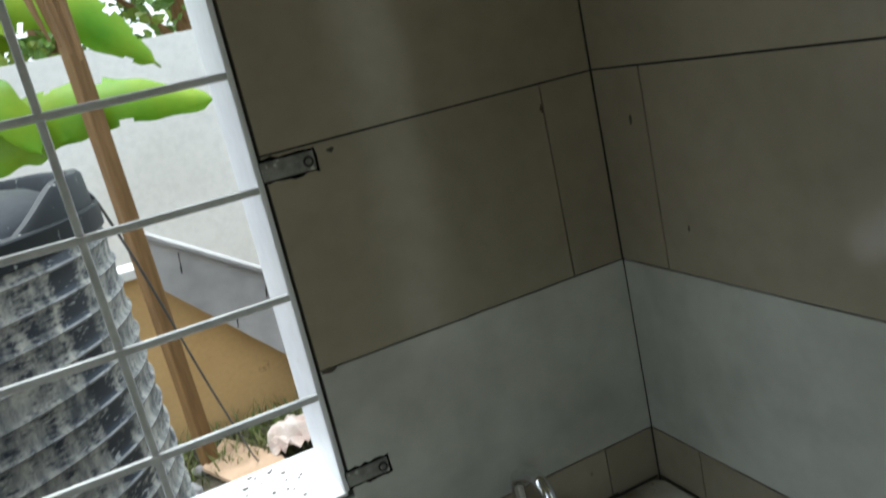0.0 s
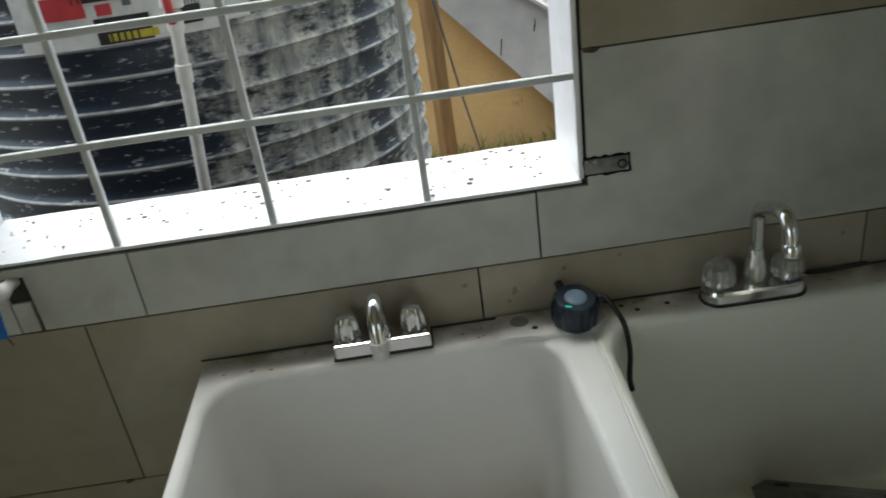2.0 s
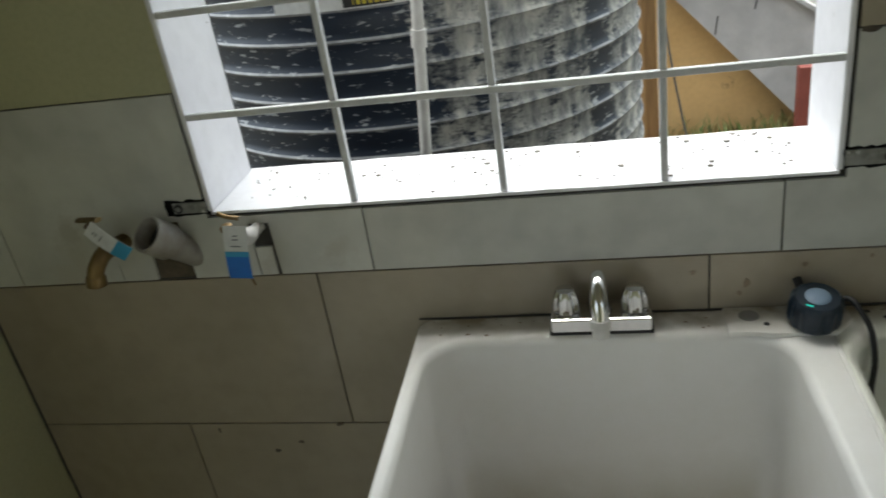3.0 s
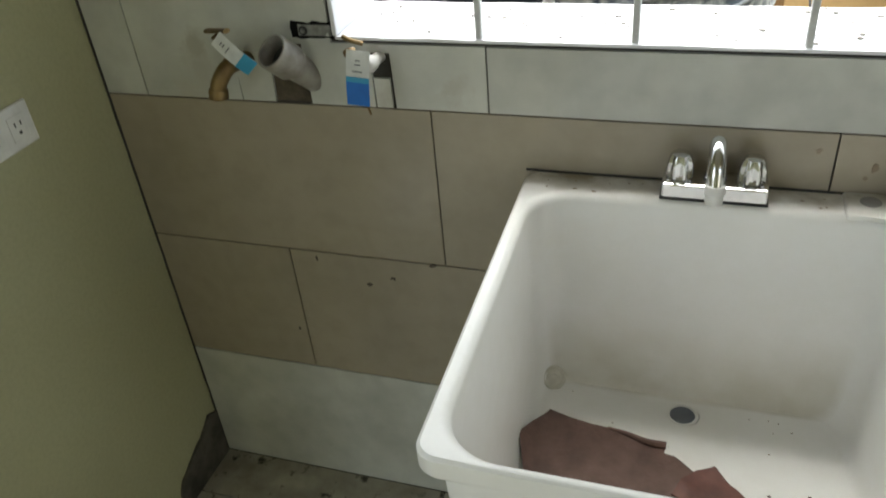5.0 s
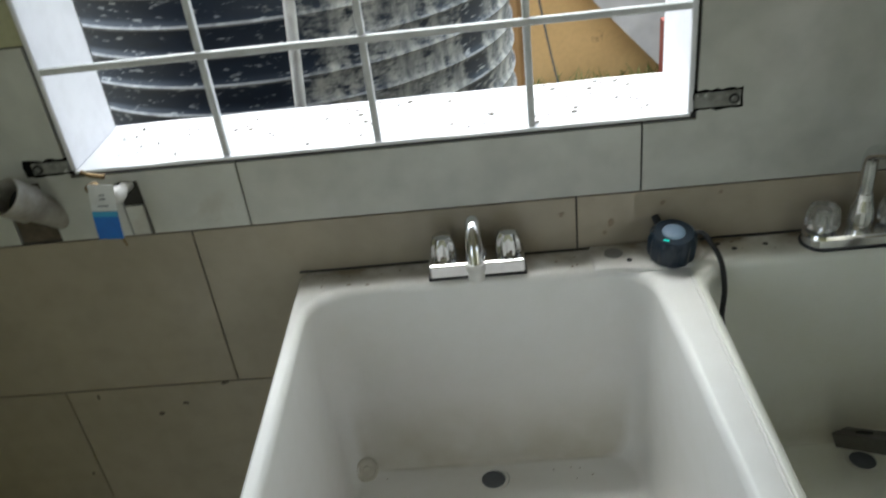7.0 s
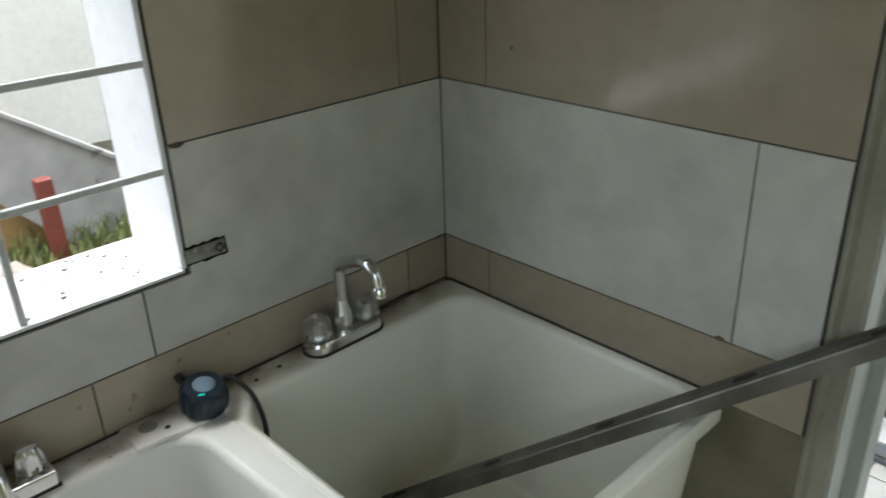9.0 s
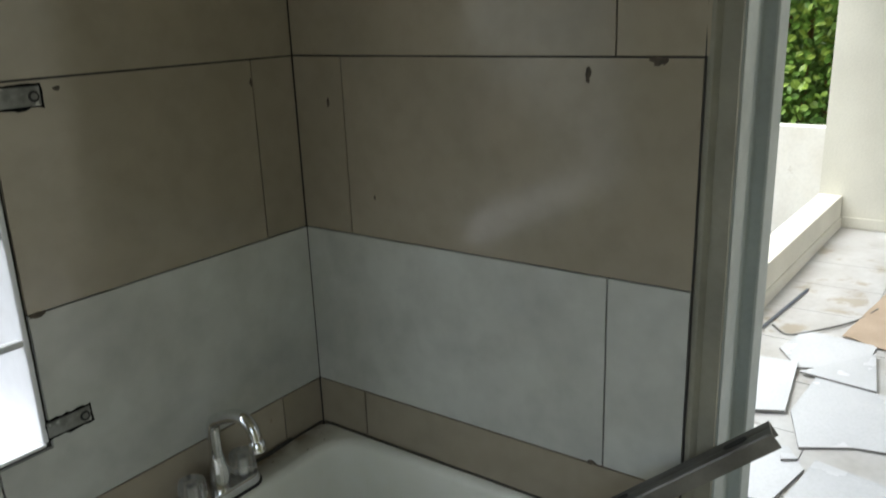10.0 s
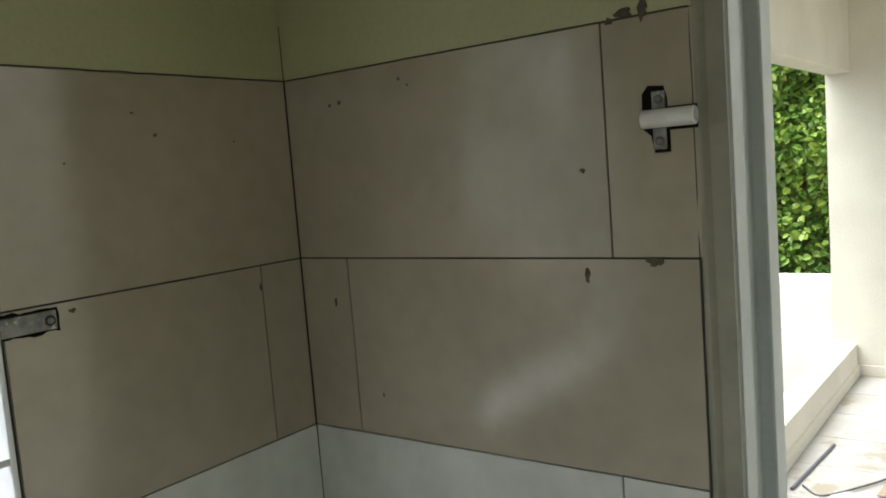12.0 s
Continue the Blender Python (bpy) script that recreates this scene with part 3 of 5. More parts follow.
prism(bm, [(0, F), (-0.014, F), (-0.014, F + 0.06), (-0.008, F + 0.075), (0, F + 0.078)], lambda u, v, w: Vector((0.15 + w, KY + u, v)), PX - 0.15)
askew(bm)
box(bm, PX - 0.014, PX, -4.5, KY - 0.014, F, F + 0.078, 0.003)
single("baseboard", bm, M_CREAM, "cream skirting along kerb and patio wall", "baseboard", "structure")
bm = bmesh.new()
box(bm, PX, PX + 0.2, -4.5, KY + KW, F - 0.1, 2.7)
# far wall out of view, added as a pale surface for the tiles to reflect
box(bm, 0.15, PX + 0.2, -4.7, -4.5, F - 0.1, 2.7)
single("wall_patio", bm, M_CREAM, "plain cream patio wall, with an unseen far wall added", "wall", "structure")
bm = bmesh.new()
box(bm, 0.15, PX, KY, KY + KW, 2.085, 2.7, 0.004)
single("patio_beam", askew(bm), M_CREAM, "cream painted beam over the patio opening", "beam", "structure")
bm = bmesh.new()
box(bm, 0.15, PX + 0.2, -2.4, KY + KW, 2.7, 2.82)
single("patio_ceiling", bm, M_CREAM, "plain cream patio ceiling", "ceiling", "structure")
bm = bmesh.new()
box(bm, 5.42, 5.57, -0.8, 4.45, -0.9, 0.63)
single("wall_garden", bm, M_STAIN, "low stained white garden wall", "wall", "structure")

# ---- laundry tubs ----
TZ, ROLL = 0.81, 0.014


def tub(x0, x1, inner, drain_at, skew, label, plastic):
    ix0, ix1, iy0, iy1 = inner
    y0, y1 = -0.594, -0.003
    t = thing("laundry_tub", ((x0 + x1) / 2, -0.3, F), label, "laundry tub", "tubs by the window")
    e = 0.004
    ring = [rounded(x0 + 0.012, x1 - 0.012, y0 + 0.055, y1 - 0.03, 0.40, 0.055, along=16),
            rounded(x0 + 0.010, x1 - 0.010, y0 + 0.014, y1 - 0.02, TZ - 0.035, 0.05, along=16),
            rounded(x0 + 0.004, x1 - 0.002, y0 + 0.003, y1 - 0.002, TZ - 0.032, 0.022, along=16),
            rounded(x0, x1, y0, y1, TZ - 0.026, 0.024, along=16),
            rounded(x0, x1, y0, y1, TZ - e, 0.024, along=16),
            rounded(x0 + 0.002, x1 - 0.002, y0 + 0.002, y1 - 0.002, TZ - 0.002, 0.023, along=16),
            rounded(x0 + e, x1 - e, y0 + e, y1 - e, TZ, 0.021, along=16)]
    for k in range(7):
        a = radians(90 * k / 6)
        o = ROLL * (1 - math.sin(a))
        ring.append(rounded(ix0 - o, ix1 + o, iy0 - o, iy1 + o, TZ - 0.0005 - ROLL * (1 - math.cos(a)), 0.064 + 0.6 * o, along=16))
    zb = 0.44
    for k in range(1, 8):
        u = k / 7
        ring.append(rounded(ix0 + 0.005 * u, ix1 - 0.008 * u, iy0 + 0.062 * u, iy1 - 0.004 * u, TZ - 0.0005 - ROLL + (zb + 0.05 - TZ + 0.0005 + ROLL) * u, 0.052, along=16))
    for k in range(1, 6):
        a = radians(90 * k / 5)
        s = 0.018 * (1 - math.cos(a))
        ring.append(rounded(ix0 + 0.005 + s, ix1 - 0.008 - s, iy0 + 0.062 + s, iy1 - 0.004 - 0.35 * s, zb + 0.05 - 0.05 * math.sin(a), 0.052, along=16))
    c = Vector((*drain_at, zb - 0.004))
    last = ring[-1]
    for rr, z in ((0.05, zb - 0.002), (0.024, zb - 0.004), (0.0225, zb - 0.008), (0.022, zb - 0.03)):
        ring.append([Vector((c.x, c.y, z)) + Vector((p.x - c.x, p.y - c.y, 0)).normalized() * min(rr, 0.9 * Vector((p.x - c.x, p.y - c.y, 0)).length) for p in last])
    bm = bmesh.new()
    for lp in ring:
        for p in lp:
            u = (p.x - x0) / (x1 - x0)
            p.x += -p.y / 0.59 * (skew[0] + (skew[1] - skew[0]) * min(1, u / 0.9) - skew[1] * max(0, (u - 0.9) / 0.1))
    rings(bm, ring)
    part("basin", bm, plastic, t, smooth=True)
    bm = bmesh.new()
    rings(bm, [circle(c + Vector((0, 0, z)), r, (0, 0, 1), 28) for r, z in ((0.0205, -0.024), (0.0205, 0.0005), (0.0215, 0.0015), (0.0245, 0.0015), (0.025, -0.002))], False, False)
    part("drain", bm, plastic, t, "cream drain ring", True)
    bm = bmesh.new()
    lathe(bm, c + Vector((0, 0, -0.0045)), (0, 0, 1), [(0, 0.0203), (0.002, 0.0203)])
    part("drain_hole", bm, M_INK, t, "dark drain hole")
    bm = bmesh.new()
    prism(bm, [(y0 + 0.05, 0.41), (y1 - 0.03, 0.41), (y1 - 0.03, F), (y1 - 0.08, F), (y1 - 0.10, 0.30), (y0 + 0.14, 0.34)], lambda u, v, w: Vector((x0 + 0.06 + w, u, v)), 0.045)
    part("stand", bm, plastic, t)
    bm = bmesh.new()
    prism(bm, [(y0 + 0.05, 0.41), (y1 - 0.03, 0.41), (y1 - 0.03, F), (y1 - 0.08, F), (y1 - 0.10, 0.30), (y0 + 0.14, 0.34)], lambda u, v, w: Vector((x1 - 0.105 + w, u, v)), 0.045)
    part("stand", bm, plastic, t)
    return t


tub1 = tub(-1.116, -0.532, (-1.094, -0.592, -0.578, -0.066), (-0.844, -0.109), (0.010, 0.026), "cream plastic laundry tub, stained, against the tiled wall", M_TUB)
tub2 = tub(-0.5305, -0.004, (-0.514, -0.024, -0.566, -0.070), (-0.245, -0.118), (0.0, 0.0), "cream plastic laundry tub in the tiled corner", M_TUB2)
# round overflow boss of the first tub
bm = bmesh.new()
lathe(bm, (-1.060, -0.088, 0.455), (0.25, -0.85, 0.5), [(0, 0.021), (0.003, 0.021), (0.005, 0.019), (0.0045, 0.016), (0.002, 0.0145), (0.002, 0.007), (0.004, 0.006), (0.004, 0.001)], 28)
part("plug_boss", bm, M_DINGY, tub1, "round moulded boss", True)
bm = bmesh.new()
tube(bm, [(-0.5313, -0.588, TZ - 0.0022), (-0.5313, -0.33, TZ - 0.0022), (-0.5313, -0.07, TZ - 0.0022)], 0.0024, 8, 2)
part("seam_strip", bm, M_TUB, tub1, "cream filler strip between the tubs", True)
# joining plate at the back of the two rims
bm = bmesh.new()
prism(bm, [(-0.665, -0.006), (-0.50, -0.006), (-0.50, -0.045), (-0.525, -0.075), (-0.60, -0.078), (-0.625, -0.070), (-0.665, -0.070)], lambda u, v, w: Vector((u, v, TZ - 0.004 + w)), 0.009)
bmesh.ops.bevel(bm, geom=bm.edges[:], offset=0.0015, segments=2, affect="EDGES")
plate = part("joining_plate", bm, M_TUB, tub1, "raised cream corner plate", True)
bm = bmesh.new()
lathe(bm, (-0.632, -0.03, TZ + 0.0045), (0, 0, 1), [(0, 0.0145), (0.0012, 0.0135)])
part("screw_recess", bm, M_CEMENT, plate, "grey round recess")
for x, y in ((-0.612, -0.052), (-0.455, -0.036), (-0.475, -0.020), (-0.408, -0.030)):
    bm = bmesh.new()
    lathe(bm, (x, y, TZ + (0.0045 if x < -0.6 else -0.001)), (0, 0, 1), [(0, 0.0045), (0.0012, 0.004)], 12)
    part("screw_hole", bm, M_BLACK, tub1 if x < -0.6 else tub2, "dark hole")

# ---- taps ----
tap = thing("tap", (-0.837, -0.03, TZ), "chrome two-handle laundry tap on the tub deck", "tap")
bm = bmesh.new()
box(bm, -0.909, -0.765, -0.056, -0.006, TZ - 0.001, TZ + 0.024, 0.003)
part("base_plate", bm, M_CHROME, tap)
bm = bmesh.new()
box(bm, -0.9108, -0.7632, -0.0578, -0.004, TZ - 0.0012, TZ + 0.0028, 0.001)
part("gasket", bm, M_BLACK, tap, "black rubber gasket")
for x in (-0.886, -0.788):
    bm = bmesh.new()
    lathe(bm, (x, -0.030, TZ + 0.023), (0, 0, 1), [(0, 0.014), (0.006, 0.012)])
    part("handle_stem", bm, M_CHROME, tap)
    bm = bmesh.new()
    fluted(bm, (x, -0.030, TZ + 0.025), (0, -0.05, 1), [(0, 0.017, 0.4), (0.004, 0.0205, 1), (0.020, 0.0195, 1), (0.032, 0.0165, 0.9), (0.037, 0.013, 0.3), (0.038, 0.004, 0)], 8, 0.14)
    part("handle", bm, M_CHROME, tap, smooth=True)
bm = bmesh.new()
lathe(bm, (-0.837, -0.030, TZ + 0.022), (0, 0, 1), [(0, 0.017), (0.008, 0.015), (0.014, 0.013)])
part("spout_collar", bm, M_CHROME, tap, smooth=True)
bm = bmesh.new()
tube(bm, [(-0.837, -0.030, TZ + 0.03), (-0.8375, -0.030, TZ + 0.06), (-0.838, -0.038, TZ + 0.082), (-0.838, -0.060, TZ + 0.088), (-0.8375, -0.085, TZ + 0.072), (-0.837, -0.096, TZ + 0.045)], 0.0115, 16)
part("spout", bm, M_CHROME, tap, smooth=True)
bm = bmesh.new()
lathe(bm, (-0.837, -0.0965, TZ + 0.050), (0, -0.15, -1), [(0, 0.0135), (0.010, 0.0145), (0.013, 0.0125), (0.018, 0.012), (0.022, 0.0122), (0.026, 0.0115)])
part("hose_thread", bm, M_PVC, tap, "white plastic threaded end", True)

tap2 = thing("tap", (-0.281, -0.035, TZ), "chrome swivel tap with clear handles on the tub deck", "tap")
bm = bmesh.new()
rings(bm, [rounded(-0.358, -0.204, -0.062, -0.010, TZ - 0.001, 0.025), rounded(-0.358, -0.204, -0.062, -0.010, TZ + 0.014, 0.025), rounded(-0.355, -0.207, -0.059, -0.013, TZ + 0.020, 0.022)])
part("base_plate", bm, M_CHROME, tap2, smooth=True)
bm = bmesh.new()
rings(bm, [rounded(-0.3605, -0.2015, -0.0645, -0.0075, z, 0.027) for z in (TZ - 0.001, TZ + 0.0025)])
part("gasket", bm, M_BLACK, tap2, "black rubber gasket")
for x in (-0.332, -0.230):
    bm = bmesh.new()
    lathe(bm, (x, -0.036, TZ + 0.019), (0, 0, 1), [(0, 0.013), (0.010, 0.009), (0.03, 0.008)])
    part("handle_stem", bm, M_CHROME, tap2)
    bm = bmesh.new()
    fluted(bm, (x, -0.036, TZ + 0.024), (0, 0, 1), [(0, 0.019, 0.5), (0.004, 0.024, 1), (0.026, 0.023, 1), (0.034, 0.020, 0.7), (0.037, 0.012, 0.2), (0.036, 0.003, 0)], 10, 0.12)
    part("handle", bm, M_CLEAR, tap2, "clear acrylic handle", True)
bm = bmesh.new()
lathe(bm, (-0.279, -0.035, TZ + 0.018), (0, 0, 1), [(0, 0.015), (0.006, 0.0175), (0.020, 0.0185), (0.034, 0.0165), (0.048, 0.0125), (0.058, 0.0115), (0.060, 0.0095)], 28)
part("spout_base", bm, M_CHROME, tap2, smooth=True)
bm = bmesh.new()
tube(bm, [(-0.279, -0.035, TZ + 0.07), (-0.279, -0.035, TZ + 0.105), (-0.279, -0.036, TZ + 0.128), (-0.279, -0.045, TZ + 0.142), (-0.279, -0.065, TZ + 0.152), (-0.279, -0.092, TZ + 0.163), (-0.279, -0.113, TZ + 0.165), (-0.279, -0.130, TZ + 0.155), (-0.279, -0.137, TZ + 0.140), (-0.279, -0.139, TZ + 0.126)], 0.0105, 16)
part("spout", bm, M_CHROME, tap2, smooth=True)
bm = bmesh.new()
lathe(bm, (-0.279, -0.1395, TZ + 0.134), (0, -0.12, -1), [(0, 0.0108), (0.003, 0.0128), (0.016, 0.0128), (0.018, 0.010)])
part("aerator", bm, M_CHROME, tap2, smooth=True)

# ---- little round speaker with its cable ----
sp = thing("round_speaker", (-0.549, -0.066, TZ + 0.005), "small dark blue ribbed round speaker with lit dot", "speaker")
tilt = Vector((0.03, -0.20, 1)).normalized()
bm = bmesh.new()
fluted(bm, (-0.552, -0.050, TZ + 0.006), tilt, [(0, 0.028, 0), (0.006, 0.034, 0.5), (0.013, 0.0355, 1), (0.034, 0.0355, 1), (0.042, 0.033, 0.5), (0.046, 0.028, 0)], 12, 0.11, 84)
body = part("body", bm, M_DARKBLUE, sp, smooth=True)
top = Vector((-0.552, -0.050, TZ + 0.006)) + tilt * 0.046
bm = bmesh.new()
lathe(bm, top - tilt * 0.001, tilt, [(0, 0.0170), (0.002, 0.0160), (0.0032, 0.0135), (0.0036, 0.004)], 32)
part("top_button", bm, M_PALEBLUE, sp, "pale blue top disc", True)
bm = bmesh.new()
tube(bm, [top + Vector((-0.0185, -0.0190, 0.0)), top + Vector((-0.015, -0.0215, 0.0)), top + Vector((-0.011, -0.0235, 0.0))], 0.0011, 8, 3)
part("led", bm, M_LED, sp, "green lit dot")
bm = bmesh.new()
tube(bm, [(-0.562, -0.018, TZ + 0.038), (-0.565, -0.010, TZ + 0.046), (-0.566, -0.006, TZ + 0.049)], 0.0062, 10, 4)
part("lug", bm, M_BLACK, sp, "black strap lug", True)
bm = bmesh.new()
tube(bm, [(-0.522, -0.050, TZ + 0.040), (-0.509, -0.055, TZ + 0.043), (-0.500, -0.069, TZ + 0.034), (-0.487, -0.080, TZ + 0.008), (-0.483, -0.094, TZ - 0.03), (-0.487, -0.104, TZ - 0.07), (-0.484, -0.106, TZ - 0.092)], 0.004, 10, 8)
part("cable", bm, M_BLACK, sp, "black cable hanging into the tub", True)

# ---- steel strut leaning out of the second tub ----
strut = thing("steel_strut", (-0.28, -0.1, 0.46), "grey slotted steel strut leaning out of the tub", "strut")
P0, P1 = Vector((-0.270, -0.090, 0.462)), Vector((0.004, -0.820, 1.026))
ax = (P1 - P0).normalized()
sx_ = ax.cross(Vector((0, 0, 1))).normalized()
sz_ = sx_.cross(ax).normalized()
LEN = (P1 - P0).length
W, H, T = 0.017, 0.012, 0.003
sect = [(-W, -H), (-W, H - 0.002), (-W + 0.002, H), (-0.004, H), (0, H - 0.0015), (0.004, H), (W - 0.002, H), (W, H - 0.002), (W, -H), (W - T, -H), (W - T, H - T), (-W + T, H - T), (-W + T, -H)]
bm = bmesh.new()
rings(bm, [[P0 + ax * s + sx_ * u + sz_ * v for u, v in sect] for s in (0, 0.002, LEN * 0.5, LEN - 0.002, LEN)])
part("channel", bm, M_STEEL, strut)
for s in (0.055, 0.28, 0.505, 0.73, LEN - 0.05):
    bm = bmesh.new()
    c = P0 + ax * s + sz_ * (H + 0.0006)
    pts = [c + ax * (0.011 * (1 if i < 10 else -1) + 0.0058 * math.cos(radians(-90 + 180 * (i % 10) / 9 + (0 if i < 10 else 180)))) + sx_ * (0.0058 * math.sin(radians(-90 + 180 * (i % 10) / 9 + (0 if i < 10 else 180)))) for i in range(20)]
    rings(bm, [pts, [p - sz_ * 0.003 for p in pts]])
    part("slot", bm, M_BORE, strut, "dark slotted hole")

# ---- torn brown cloth in the first tub ----
cl = thing("torn_cloth", (-0.95, -0.35, 0.445), "torn dark brown leathery cloth lying in the tub", "cloth")


def sheet(outline, z0, wave, seed, thick=0.004):
    """A crumpled sheet filling an outline."""
    b = bmesh.new()
    vs = [b.verts.new((u, v, 0)) for u, v in outline]
    f = b.faces.new(vs)
    bmesh.ops.triangulate(b, faces=[f])
    bmesh.ops.subdivide_edges(b, edges=b.edges[:], cuts=3, use_grid_fill=True)
    bmesh.ops.subdivide_edges(b, edges=b.edges[:], cuts=1, use_grid_fill=True)
    for v in b.verts:
        v.co.z = z0 + wave * (0.6 + 0.6 * noise.noise((v.co.x * 11 + seed, v.co.y * 11, seed)) + 0.5 * noise.noise((v.co.x * 34, v.co.y * 34, seed)))
    g = bmesh.ops.extrude_face_region(b, geom=b.faces[:])
    bmesh.ops.translate(b, verts=[e for e in g["geom"] if isinstance(e, bmesh.types.BMVert)], vec=(0, 0, thick))
    return b


bm = sheet([(-1.086, -0.236), (-1.074, -0.208), (-1.052, -0.160), (-0.989, -0.174), (-0.933, -0.184), (-0.865, -0.197), (-0.866, -0.212), (-0.851, -0.215), (-0.818, -0.241), (-0.77, -0.30), (-0.75, -0.36), (-0.85, -0.43), (-1.05, -0.44), (-1.066, -0.30)], 0.443, 0.007, 2.0)
for v in bm.verts:
    v.co.z += 0.8 * max(0.0, -1.055 - v.co.x)
part("sheet", bm, M_LEATHER, cl, smooth=True)
bm = bmesh.new()
tube(bm, [(-0.955, -0.180, 0.452), (-0.925, -0.187, 0.454), (-0.895, -0.197, 0.455), (-0.864, -0.199, 0.455)], 0.005, 8, 6, (0.003, 0.006))
part("rolled_edge", bm, M_LEATHER, cl, smooth=True)
part("torn_flap", sheet([(-0.838, -0.262), (-0.818, -0.240), (-0.792, -0.225), (-0.770, -0.252), (-0.745, -0.278), (-0.749, -0.31), (-0.80, -0.315), (-0.85, -0.29)], 0.447, 0.009, 5.0), M_RED, cl, "red-brown torn flap", True)
for x, y in ((-0.715, -0.251), (-0.686, -0.273), (-0.690, -0.275), (-0.66, -0.24)):
    bm = bmesh.new()
    bmesh.ops.create_icosphere(bm, subdivisions=1, radius=0.002, matrix=Matrix.Translation((x, y, 0.4425)) @ Matrix.Diagonal((1.6, 1, 0.6, 1)))
    single("crumb", bm, M_LEATHER, "tiny dark brown crumb in the tub", "debris", group="crumbs", at=(x, y, 0.44))

# ---- valves at the left of the window ----
va = thing("bib_valve", (-1.585, 0.0, 0.975), "tarnished brass bib tap with a paper tag", "valve")
bm = bmesh.new()
tube(bm, [(-1.578, 0.004, 0.975), (-1.580, -0.03, 0.980), (-1.586, -0.052, 0.978), (-1.597, -0.064, 0.960), (-1.601, -0.068, 0.944)], 0.013, 14, 6)
part("body", bm, M_BRASS, va, smooth=True)
bm = bmesh.new()
lathe(bm, (-1.600, -0.067, 0.951), (-0.1, -0.1, -1), [(0, 0.014), (0.004, 0.016), (0.016, 0.016), (0.018, 0.013)], 12)
part("nozzle", bm, M_BRASS, va, smooth=True)
bm = bmesh.new()
lathe(bm, (-1.582, -0.038, 0.985), (-0.15, -0.35, 1), [(0, 0.010), (0.008, 0.012), (0.012, 0.008), (0.046, 0.006), (0.050, 0.008)], 16)
part("stem", bm, M_BRASS, va, smooth=True)
bm = bmesh.new()
c = Vector((-1.586, -0.054, 1.040))
d = Vector((0.92, -0.3, 0.25)).normalized()
tube(bm, [c - d * 0.029, c - d * 0.012, c, c + d * 0.012, c + d * 0.029], 0.0052, 8, 3)
bmesh.ops.scale(bm, verts=bm.verts, vec=(1, 1.5, 0.7), space=Matrix.Translation(-c))
part("tee_handle", bm, M_BRASS, va, smooth=True)


def tag(parent, c, right, down, w, hh, bands):
    c, right, down = Vector(c), Vector(right).normalized(), Vector(down).normalized()
    nn = right.cross(down).normalized()
    if nn.y > 0:
        nn = -nn
    ob = None
    for k, (a, b, mat, lab) in enumerate(bands):
        bm = bmesh.new()
        lift = 0.0 if k == 0 else 0.0006
        pts = []
        for i in range(7):
            v = a + (b - a) * i / 6
            bend = 0.004 * math.sin(v * 3.0)
            pts.append([c + right * (s * w / 2) + down * (v * hh) + nn * (bend + q + lift) for s, q in ((-1, 0), (1, 0), (1, 0.0006), (-1, 0.0006))])
        rings(bm, pts)
        o = part("card" if k == 0 else "print_band", bm, mat, parent if k == 0 else ob, lab)
        if k == 0:
            ob = o
    for (u0, u1, v) in ((-0.10, 0.10, 0.17), (-0.12, 0.12, 0.24), (-0.22, 0.20, 0.36)):
        bm = bmesh.new()
        base = c + down * (v * hh) + nn * (0.004 * math.sin(v * 3.0) + 0.002)
        pts = [base + right * (u * w) + down * s for u, s in ((u0, -0.0007), (u1, -0.0007), (u1, 0.0007), (u0, 0.0007))]
        rings(bm, [pts, [p - nn * 0.0008 for p in pts]])
        part("print_line", bm, M_INK if v < 0.5 else M_TAGW, ob)
    return ob


tg = thing("paper_tag", (-1.58, -0.07, 0.985), "white and blue paper tag on the brass tap", "tag", "valve tags")
tag(tg, (-1.578, -0.072, 1.036), (0.45, -0.05, 0.42), (0.76, -0.1, -0.58), 0.031, 0.074, [(0, 1, M_TAGW, ""), (0.68, 1.0, M_TAGC, "light blue end")])

vb = thing("angle_valve", (-1.355, 0.0, 0.98), "brass stop valve with white plastic elbow", "valve")
bm = bmesh.new()
lathe(bm, (-1.346, 0.012, 0.984), (-0.06, -1, 0.05), [(0, 0.009), (0.03, 0.0095), (0.034, 0.012), (0.045, 0.013), (0.052, 0.0118), (0.056, 0.008), (0.057, 0.002)], 20)
part("elbow", bm, M_PVC, vb, "white plastic elbow", True)
bm = bmesh.new()
lathe(bm, (-1.366, -0.050, 0.996), (-0.1, -0.2, 1), [(0, 0.008), (0.012, 0.008), (0.014, 0.010), (0.020, 0.010), (0.022, 0.006)], 12)
part("stem", bm, M_BRASS, vb, smooth=True)
bm = bmesh.new()
tube(bm, [(-1.376, -0.052, 1.036), (-1.362, -0.055, 1.031), (-1.346, -0.050, 1.025)], 0.0036, 8, 4)
part("lever", bm, M_BRASS, vb, smooth=True)
bm = bmesh.new()
tube(bm, [(-1.352, -0.050, 0.972), (-1.352, -0.058, 0.945), (-1.347, -0.055, 0.915)], 0.0018, 6, 5)
part("tie_wire", bm, M_BRASS, vb)
tg = thing("paper_tag", (-1.375, -0.06, 0.90), "white and blue paper tag hanging from a valve", "tag", "valve tags")
tag(tg, (-1.349, -0.064, 1.020), (1, 0.05, -0.10), (-0.12, -0.02, -1), 0.036, 0.086, [(0, 1, M_TAGW, ""), (0.47, 1.0, M_TAGB, "blue printed lower half"), (0.46, 0.56, M_TAGC, "light blue stripe")])

